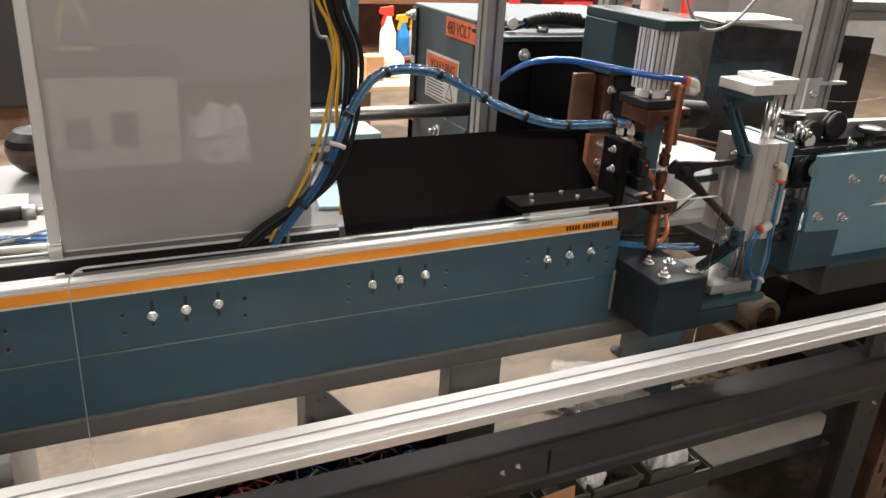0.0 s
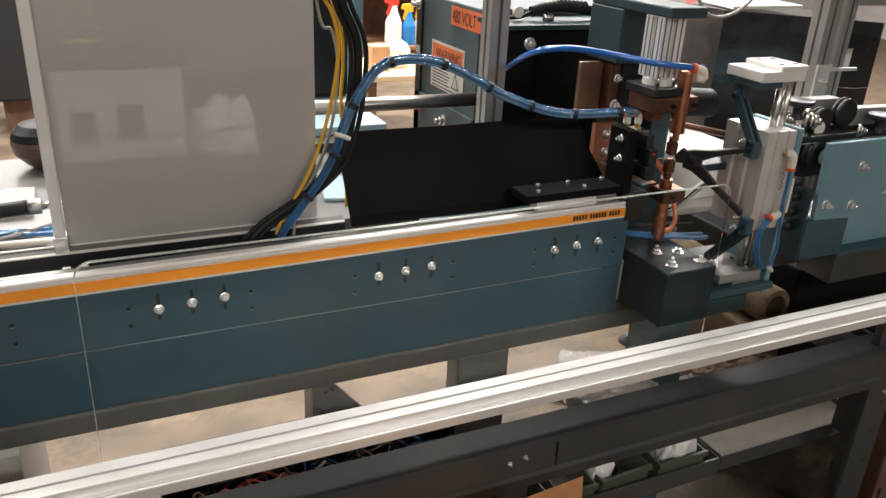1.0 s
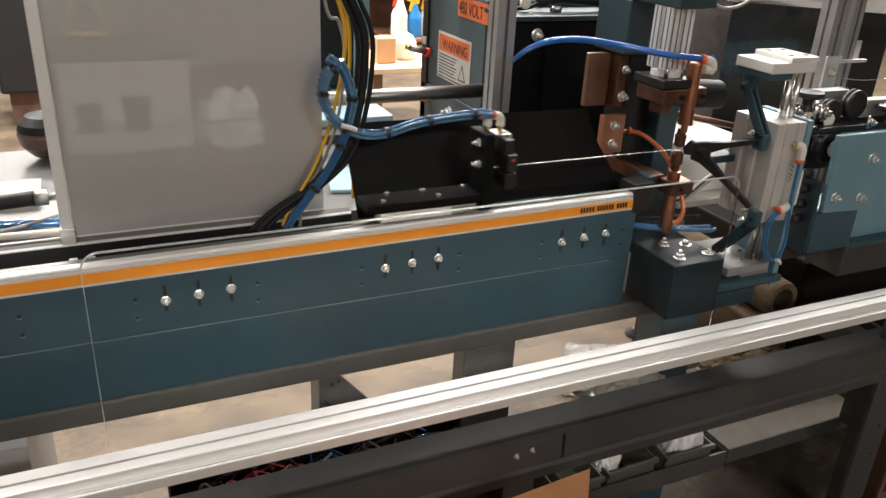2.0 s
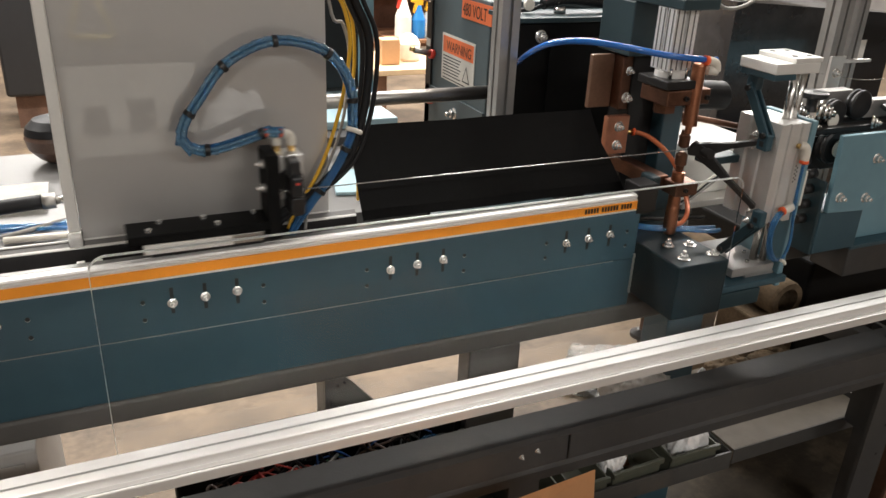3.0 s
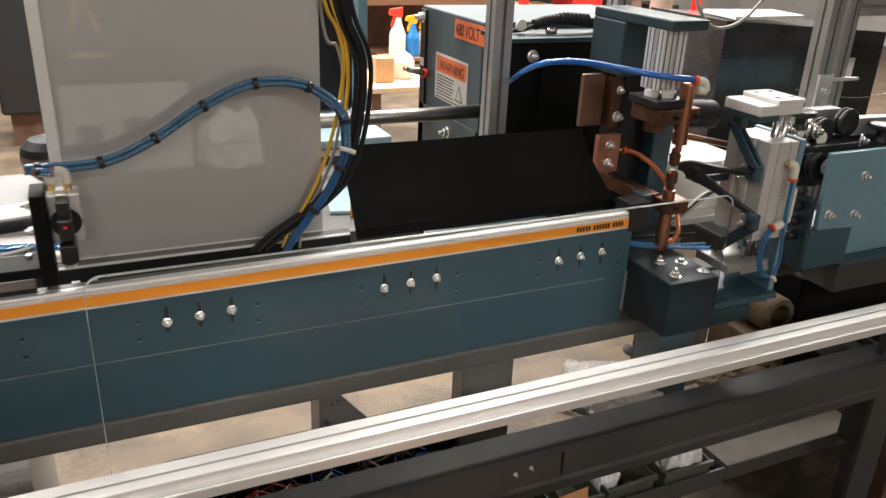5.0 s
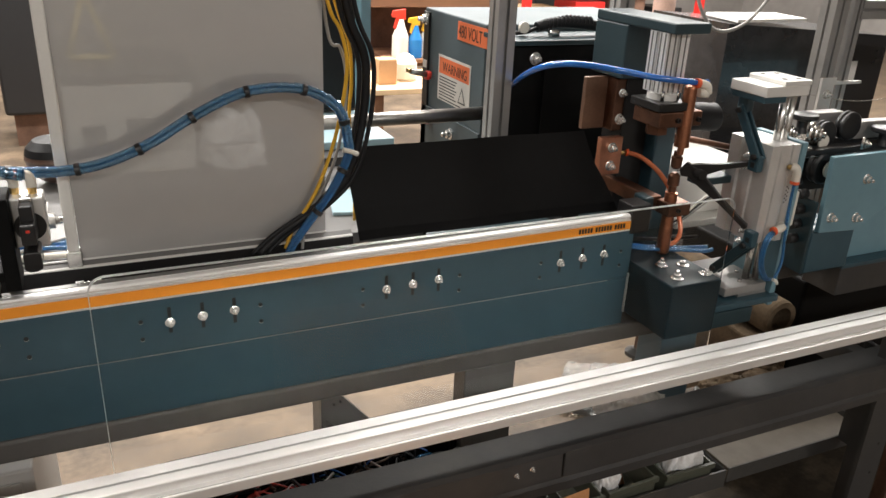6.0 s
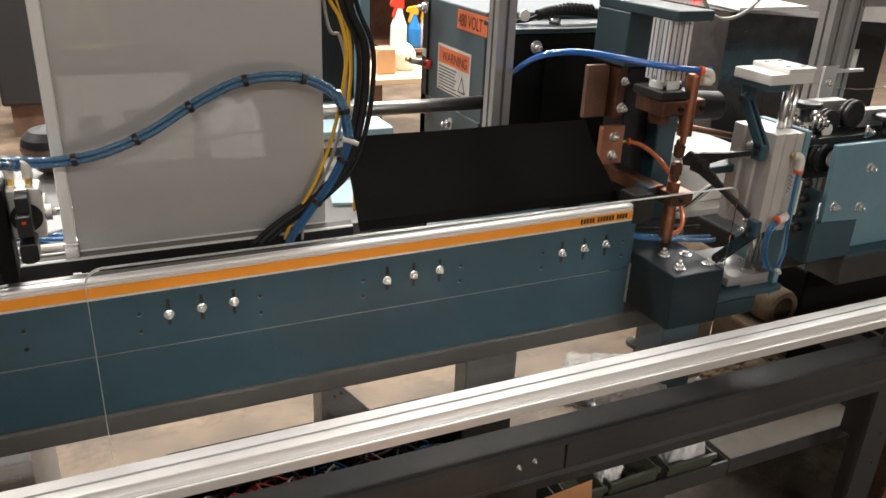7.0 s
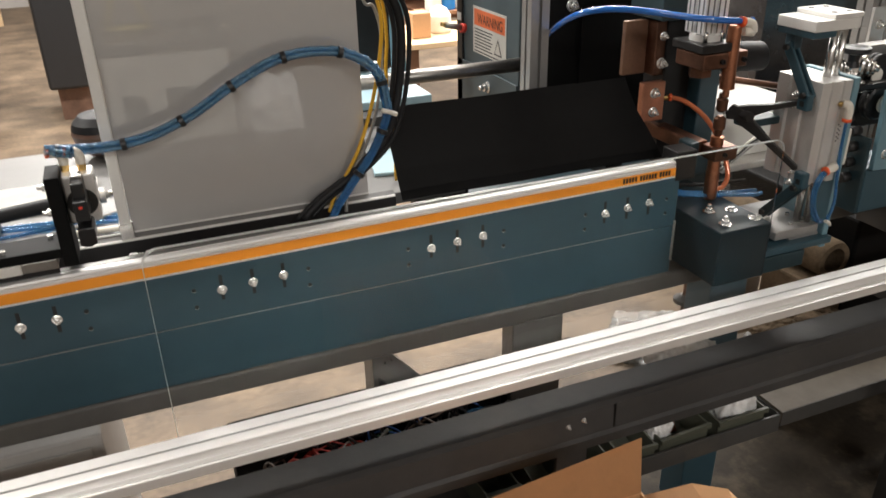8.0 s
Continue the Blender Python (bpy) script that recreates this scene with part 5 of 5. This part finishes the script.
# cables beside the sheet guard
whole("yellow_cable", tube([(0.40, 0.087, 1.62), (0.424, 0.086, 1.42), (0.437, 0.08, 1.349), (0.455, 0.08, 1.315), (0.465, 0.08, 1.262), (0.455, 0.08, 1.189), (0.436, 0.084, 1.113), (0.406, 0.08, 1.045), (0.366, 0.077, 0.985), (0.35, 0.07, 0.955)], 0.0032, 10), YELLOW, "yellow cable hanging beside the sheet guard", "cable")
whole("yellow_cable", tube([(0.42, 0.115, 1.6), (0.45, 0.112, 1.38), (0.477, 0.11, 1.294), (0.482, 0.11, 1.23), (0.478, 0.11, 1.182), (0.48, 0.112, 1.133), (0.49, 0.12, 1.05), (0.5, 0.15, 0.962)], 0.003, 10), YELLOW, "yellow cable hanging behind the guard edge", "cable")
for dx, rr, mt in ((0.004, 0.0074, RUBBER), (0.018, 0.0042, RUBBER), (-0.008, 0.004, RUBBER)):
    whole("black_hose", tube([(0.43 + dx, 0.092, 1.6), (0.455 + dx, 0.09, 1.4), (0.47 + dx, 0.09, 1.33), (0.492 + dx, 0.09, 1.28), (0.497 + dx, 0.09, 1.23), (0.487 + dx, 0.088, 1.148), (0.46 + dx, 0.084, 1.07), (0.41 + dx, 0.08, 1.022), (0.34 + dx, 0.075, 0.981), (0.3 + dx, 0.07, 0.95)], rr, 10), mt, "black hose hanging beside the sheet guard", "hose")
whole("grey_cable", tube([(0.41, 0.094, 1.6), (0.435, 0.094, 1.323), (0.458, 0.094, 1.287), (0.468, 0.094, 1.233), (0.456, 0.09, 1.138), (0.428, 0.085, 1.061), (0.39, 0.078, 1.004), (0.38, 0.072, 0.95)], 0.0028, 8), GREY_CABLE, "grey cable hanging beside the sheet guard", "cable")
stand = thing("cable_stand", "grey steel stand that carries the hanging cables", "stand")
part("bracket", solid(0.38, 0.56, 0.08, 0.14, 1.6, 1.64, bevel=0.003), GREY, stand)
part("post", solid(0.36, 0.4, 0.57, 0.61, 0.958, 1.66), GREY, stand)
part("arm", solid(0.36, 0.4, 0.14, 0.57, 1.6, 1.64), GREY, stand)

# ---- work table behind the camera, mirrored in the sheet guard ----
rear = thing("rear_table", "dark steel work table standing opposite the machine", "work table")
part("top", solid(-0.9, 1.0, -2.6, -1.75, 0.43, 0.47, bevel=0.004), GREY, rear)
part("front_rail", solid(-0.9, 1.0, -1.75, -1.72, 0.38, 0.465), GREY_DIRTY, rear)
for px in (-0.88, 0.92):
    for py in (-2.58, -1.8):
        part("leg", solid(px, px + 0.05, py, py + 0.05, 0, 0.43), GREY, rear)
white = thing("white_machine", "white enclosed machine with two dark windows on the table", "machine")
part("body", solid(-0.02, 0.46, -2.45, -1.95, 0.47, 0.84, bevel=0.01), LABEL_WHITE, white)
part("window", solid(0.03, 0.12, -1.949, -1.945, 0.56, 0.68), GREY, white)
part("window", solid(0.2, 0.3, -1.949, -1.945, 0.56, 0.7), GREY, white)
part("lid", solid(-0.04, 0.48, -2.45, -1.94, 0.84, 0.89, bevel=0.01), GREY, white)
yellow = thing("yellow_sign_stand", "pale yellow triangular steel sign stand on the machine lid", "sign stand")
for a, b in (((0.19, 0.905), (0.1, 1.16)), ((0.02, 0.905), (0.19, 0.905)), ((0.02, 0.905), (0.1, 1.16))):
    part("bar", tube([(a[0], -2.2, a[1]), (b[0], -2.2, b[1])], 0.0155, 4, 1), YELLOW_PAINT, yellow)
crumpled("plastic_bag", (0.62, -2.0, 0.4705), (0.13, 0.12, 0.14), 6.1, FOIL, "clear plastic bag standing on the rear table", "plastic bag")

# ---- gripper carriage ----
carriage = thing("gripper_carriage", "black gripper carriage riding on the rodless cylinder", "gripper")
part("slide_plate", solid(-0.23, -0.098, 0.002, 0.03, 0.9685, 0.984, bevel=0.001), ALU_WHITE, carriage, "pale grey slide plate")
part("slide_shoe", solid(-0.22, -0.05, 0.0118, 0.0135, 0.956, 0.9686), DARK, carriage)
part("slide_end", solid(-0.098, -0.05, 0.004, 0.03, 0.9685, 0.984, bevel=0.001), STEEL_DULL, carriage)
part("base_plate", solid(-0.252, -0.041, 0.004, 0.064, 0.984, 0.999, bevel=0.0015), MATT_BLACK, carriage)
for px, py in ((-0.22, 0.018), (-0.202, 0.05), (-0.135, 0.05), (-0.118, 0.018), (-0.056, 0.05)):
    bolt(carriage, px, py, 0.999, "z", 0.9, "cap", ZINC)
part("post", solid(-0.041, -0.021, 0.0, 0.062, 0.97, 1.108, bevel=0.0015), MATT_BLACK, carriage, "black upright plate")
for py, pz in ((0.026, 1.088), (0.022, 1.05)):
    bolt(carriage, -0.041, py, pz, "-x", 0.95)
part("gripper_body", prism([(-0.021, 1.026), (-0.021, 1.1), (0.023, 1.1), (0.023, 1.026)], "y", 0.024, 0.064, 0.0025), ALU_MATT, carriage, "machined aluminium gripper body")
part("bore", lathe([(0.021, 0.0), (0.021, 0.002), (0.017, 0.0025)], (0.001, 0.0215, 1.058), "y", 28), INK, carriage)
for pz in (1.05, 1.085):
    piece("hole", "hole", lambda: lathe([(0.0034, 0), (0.0034, 0.0008), (0.0012, 0.001)], sides=14), INK, carriage, pose(0.0232, 0.045, pz, 0, 90, 0))
part("jaw_mount", solid(-0.008, 0.009, -0.012, 0.026, 1.076, 1.1, bevel=0.002), PLASTIC, carriage, "black jaw mount")
part("mount_clip", solid(-0.007, 0.008, 0.006, 0.024, 1.1, 1.106, bevel=0.001), STEEL, carriage)
upper_jaw = part("upper_jaw", solid(-0.009, 0.01, -0.026, 0.024, 1.0465, 1.077, bevel=0.002), PLASTIC, carriage, "black upper gripping jaw")
part("jaw_mark", solid(-0.002, 0.003, -0.0266, -0.026, 1.066, 1.07), RED, upper_jaw)
lower_jaw = part("lower_jaw", prism([(-0.011, 1.018), (-0.011, 1.04), (-0.007, 1.0435), (0.009, 1.0435), (0.012, 1.04), (0.012, 1.018), (0.004, 1.014), (-0.005, 1.014)], "y", -0.024, 0.024, 0.0015), PLASTIC, carriage, "black lower gripping jaw")
for dx, dy in ((-0.014, 0.05), (0.009, 0.045)):
    part("brass_nut", lathe([(0.006, 1.1), (0.006, 1.111), (0.004, 1.112)], (dx, dy, 0), "z", 6), BRASS, carriage)
    part("elbow", tube([(dx, dy, 1.11), (dx, dy, 1.12), (dx - 0.004, dy, 1.127), (dx - 0.016, dy - 0.004, 1.131)], 0.0072, 12), WHITE, carriage, "off-white push-in elbow")
    part("release_ring", rod((dx - 0.016, dy - 0.004, 1.131), (dx - 0.02, dy - 0.005, 1.132), 0.0076, 12), RED_RING, carriage, "red release ring")

# ---- moving hose bundle ----
SEGMENTS, STEP_LEN = 34, 0.0285
bundle = thing("air_hose_bundle", "bundle of pale blue air tubes with black cable ties", "air hoses")
STRANDS = ((0.0, 0.0), (0.0052, 0.001), (-0.0048, 0.0018), (0.0018, 0.0052), (-0.0022, -0.005), (0.0038, -0.0046))


def hose_segment():
    return tube([(-0.002, 0, 0), (STEP_LEN * 0.5, 0, 0), (STEP_LEN, 0, 0)], 0.0031, 8, 1)


segments = []
for k in range(SEGMENTS):
    seg = piece("hose_section", "hose_section", hose_segment, BLUE_TUBE, bundle, Matrix())
    for j, (u, v) in enumerate(STRANDS[1:]):
        pale = j in (1, 3)
        piece("tube", "pale_hose_section" if pale else "hose_section", hose_segment, PALE_TUBE if pale else BLUE_TUBE, seg, pose(0, u, v))
    if k % 5 == 2:
        piece("cable_tie", "cable_tie", lambda: lathe([(0.0088, 0.008), (0.0098, 0.0085), (0.0098, 0.0155), (0.0088, 0.016)], (0, 0, 0), "x", 16), PLASTIC, seg, Matrix(), "black cable tie")
    segments.append(seg)
for u, v in STRANDS:
    tail = tube([(0.462 + v, 0.06 + u, 1.128), (0.457 + v, 0.06 + u, 1.105), (0.432 + v, 0.06 + u, 1.056), (0.397 + v, 0.06 + u, 1.01), (0.362 + v, 0.058 + u, 0.966), (0.35 + v, 0.053 + u * 0.6, 0.945)], 0.0031, 8, 4)
    part("fixed_tail", tail, BLUE_TUBE, bundle)
for (px, pz), ang in (((0.45, 1.09), 62), ((0.405, 1.02), 52)):
    ob = piece("cable_tie", "cable_tie", lambda: None, PLASTIC, bundle, pose(px, 0.06, pz, 0, -ang, 0) @ pose(-0.012, 0, 0), "black cable tie")
part("tie_mount", tube([(0.448, 0.052, 1.128), (0.462, 0.05, 1.124), (0.474, 0.053, 1.118)], 0.0042, 8), WHITE, bundle, "white cable tie mount")

# ---- pulled wire ----
pulled = whole("pulled_wire", rod((0.0, 0.0, 0.0), (0.98, 0.0, 0.0), 0.0011, 6), ZINC, "thin bright wire held by the gripper", "wire")
wire_end = whole("wire_stub", rod((-0.03, 0.0, 0.0), (0.028, 0.0, 0.0), 0.0011, 6), ZINC, "short wire end held in the gripper jaws", "wire")

# ---- motion of the machine ----
GRIP = ((0, 1.05), (1.1, 1.05), (1.2, 1.04), (1.3, 0.992), (1.5, 0.9), (1.7, 0.833), (2.25, 0.632), (2.8, 0.424), (3.0, 0.346), (3.5, 0.155), (3.7, 0.08), (3.82, 0.053), (3.95, 0.05), (4.75, 0.05), (5.05, 0.015), (5.4, -0.026), (8.0, -0.026))
SHAPES = (
    (0.0, ((0.462, 1.125), (0.484, 1.174), (0.534, 1.236), (0.622, 1.24), (0.71, 1.203), (0.776, 1.17), (0.89, 1.135))),
    (1.1, ((0.462, 1.125), (0.484, 1.174), (0.534, 1.236), (0.622, 1.24), (0.71, 1.203), (0.776, 1.17), (0.89, 1.135))),
    (1.5, ((0.462, 1.125), (0.462, 1.193), (0.491, 1.223), (0.54, 1.194), (0.602, 1.153), (0.672, 1.124), (0.745, 1.131))),
    (1.7, ((0.462, 1.125), (0.472, 1.17), (0.455, 1.222), (0.485, 1.16), (0.54, 1.103), (0.587, 1.086), (0.635, 1.096), (0.678, 1.126), (0.73, 1.135))),
    (2.25, ((0.462, 1.125), (0.468, 1.175), (0.448, 1.225), (0.4, 1.245), (0.352, 1.225), (0.345, 1.175), (0.385, 1.13), (0.45, 1.108), (0.52, 1.115))),
    (2.8, ((0.462, 1.125), (0.47, 1.168), (0.451, 1.215), (0.396, 1.257), (0.336, 1.27), (0.284, 1.252), (0.243, 1.207), (0.222, 1.155), (0.229, 1.119), (0.254, 1.106), (0.302, 1.109))),
    (3.0, ((0.462, 1.125), (0.458, 1.197), (0.419, 1.251), (0.34, 1.27), (0.265, 1.239), (0.219, 1.183), (0.196, 1.15), (0.193, 1.12), (0.232, 1.107))),
    (3.5, ((0.462, 1.125), (0.465, 1.188), (0.421, 1.252), (0.345, 1.268), (0.271, 1.235), (0.216, 1.185), (0.165, 1.146))),
    (3.8, ((0.462, 1.125), (0.451, 1.184), (0.395, 1.236), (0.316, 1.246), (0.237, 1.209), (0.179, 1.171), (0.11, 1.137))),
    (4.7, ((0.462, 1.125), (0.458, 1.183), (0.398, 1.236), (0.318, 1.244), (0.24, 1.211), (0.179, 1.17), (0.112, 1.137))),
    (5.5, ((0.462, 1.125), (0.452, 1.179), (0.43, 1.208), (0.377, 1.231), (0.295, 1.229), (0.217, 1.196), (0.149, 1.157), (0.079, 1.131), (0.015, 1.124))),
    (8.0, ((0.462, 1.125), (0.452, 1.179), (0.43, 1.208), (0.377, 1.231), (0.295, 1.229), (0.217, 1.196), (0.149, 1.157), (0.079, 1.131), (0.015, 1.124))),
)
CLOSED = ((0, 0.0), (3.85, 0.0), (4.0, 0.29), (4.1, 0.62), (4.2, 0.85), (4.35, 1.0), (4.8, 1.0), (5.0, 0.7), (5.2, 0.25), (5.4, 0.0), (8.0, 0.0))


def at_time(rows, t):
    return float(np.interp(t, [r[0] for r in rows], [r[1] for r in rows]))


def hose_points(k):
    """A shape of the hose, cut into equal steps from its anchor to the gripper."""
    t, pts = SHAPES[k]
    g = at_time(GRIP, t)
    ends = [Vector((x, 0.06, z)) for x, z in pts] + [Vector((g - 0.026, 0.045, 1.134)), Vector((g - 0.017, 0.042, 1.133))]
    line = smooth_path(ends, 10)
    far = [0.0]
    for a, b in zip(line, line[1:]):
        far.append(far[-1] + (b - a).length)
    cuts = np.linspace(0, far[-1], SEGMENTS + 1)
    return np.array([[np.interp(c, far, [p[i] for p in line]) for i in range(3)] for c in cuts])


def hose_at(t, shapes):
    times = [s[0] for s in SHAPES]
    k = max(0, min(len(times) - 2, int(np.searchsorted(times, t, "right")) - 1))
    f = min(1.0, max(0.0, (t - times[k]) / (times[k + 1] - times[k])))
    p = (1 - f) * shapes[k] + f * shapes[k + 1]
    shift = at_time(GRIP, t) - ((1 - f) * at_time(GRIP, times[k]) + f * at_time(GRIP, times[k + 1]))
    p[:, 0] += shift * np.linspace(0, 1, SEGMENTS + 1) ** 3
    return p


def link_pose(x, low, high):
    """The pose of a link whose foot is at low and whose head points to high (both y, z)."""
    lean = math.degrees(math.atan2(-(high[0] - low[0]), high[1] - low[1]))
    return pose(x, low[0], low[1], lean, 0, 0)


def motions():
    walk(carriage, [(t, pose(x, 0, 0)) for t, x in GRIP])
    grip_open = ((0, 0.0), (4.85, 0.0), (5.1, 0.008), (8, 0.008))
    walk(lower_jaw, [(t, pose(0, 0, -d)) for t, d in grip_open])
    shapes = [hose_points(k) for k in range(len(SHAPES))]
    times = [0.0, 1.1] + [1.2 + 0.1 * k for k in range(28)] + [4.2, 4.7, 4.9, 5.1, 5.3, 5.5, 8.0]
    lines = [hose_at(t, shapes) for t in times]
    for k, seg in enumerate(segments):
        rows = []
        for t, p in zip(times, lines):
            way = Vector(p[k + 1] - p[k]).normalized()
            side = Vector((0, 1, 0))
            side = (side - way * side.dot(way)).normalized()
            up = way.cross(side)
            m = Matrix((way, side, up)).transposed().to_4x4()
            m.translation = Vector(p[k])
            rows.append((t, m))
        walk(seg, rows)
    tops, bases, ul, ll, uk, lk, uc, lc = [], [], [], [], [], [], [], []
    for t, c in CLOSED:
        tops.append((t, pose(1.219, -0.098, 1.198 - 0.059 * c)))
        bases.append((t, pose(1.21, -0.106, 0.802 + 0.066 * c)))
        hand_up, hand_low = (-0.072 - 0.008 * c, 1.076 - 0.034 * c), (-0.097 - 0.002 * c, 0.947 + 0.044 * c)
        for rows, (hy, hz), lift in ((ul, hand_up, 0.004), (ll, hand_low, -0.004)):
            way = Vector((1.237, hy, hz)) - Vector((1.16, -0.008, 1.045 + lift))
            turn = math.degrees(math.atan2(-way.z, math.hypot(way.x, way.y)))
            rows.append((t, pose(1.16, -0.008 + lift * 0.3, 1.045 + lift, 0, turn, math.degrees(math.atan2(way.y, way.x)))))
        uc.append((t, pose(1.243, hand_up[0] - 0.012, hand_up[1] + 0.002)))
        lc.append((t, pose(1.243, hand_low[0] - 0.012, hand_low[1] - 0.016)))
        uk.append((t, link_pose(1.243, (hand_up[0] - 0.013, hand_up[1] + 0.017), (-0.0254, 1.1714 - 0.059 * c))))
        lk.append((t, link_pose(1.243, (-0.035, 0.838 + 0.062 * c), (hand_low[0] - 0.006, hand_low[1] - 0.032))))
    for ob, rows in ((top, tops), (base, bases), (upper_lever, ul), (lower_lever, ll), (upper_link, uk), (lower_link, lk), (upper_clevis, uc), (lower_clevis, lc)):
        walk(ob, rows)
    rows = [(t, pose(x + 0.01, EY, 1.045)) for t, x in GRIP if t < 4]
    rows += [(4.1, pose(0.07, EY, 1.045)), (4.25, pose(0.09, 0.02, 1.042, 0, 1.2, 0.5)), (4.4, pose(0.11, 0.032, 1.03, 0, 2.4, 0.8)), (4.55, pose(0.12, 0.045, 1.012, 0, 1.6, 0.4)), (4.75, pose(0.12, 0.052, 0.975, 0, 0.4, 0)), (4.9, pose(0.12, 0.052, 0.9475)), (8.0, pose(0.12, 0.052, 0.9475))]
    walk(pulled, rows)
    stub = [(t, pose(x, EY, 1.045)) for t, x in GRIP if t <= 4.75] + [(4.95, pose(0.05, EY + 0.01, 1.02, 0, 10, 0)), (5.2, pose(0.05, 0.052, 0.9475)), (8.0, pose(0.05, 0.052, 0.9475))]
    walk(wire_end, stub)


motions()
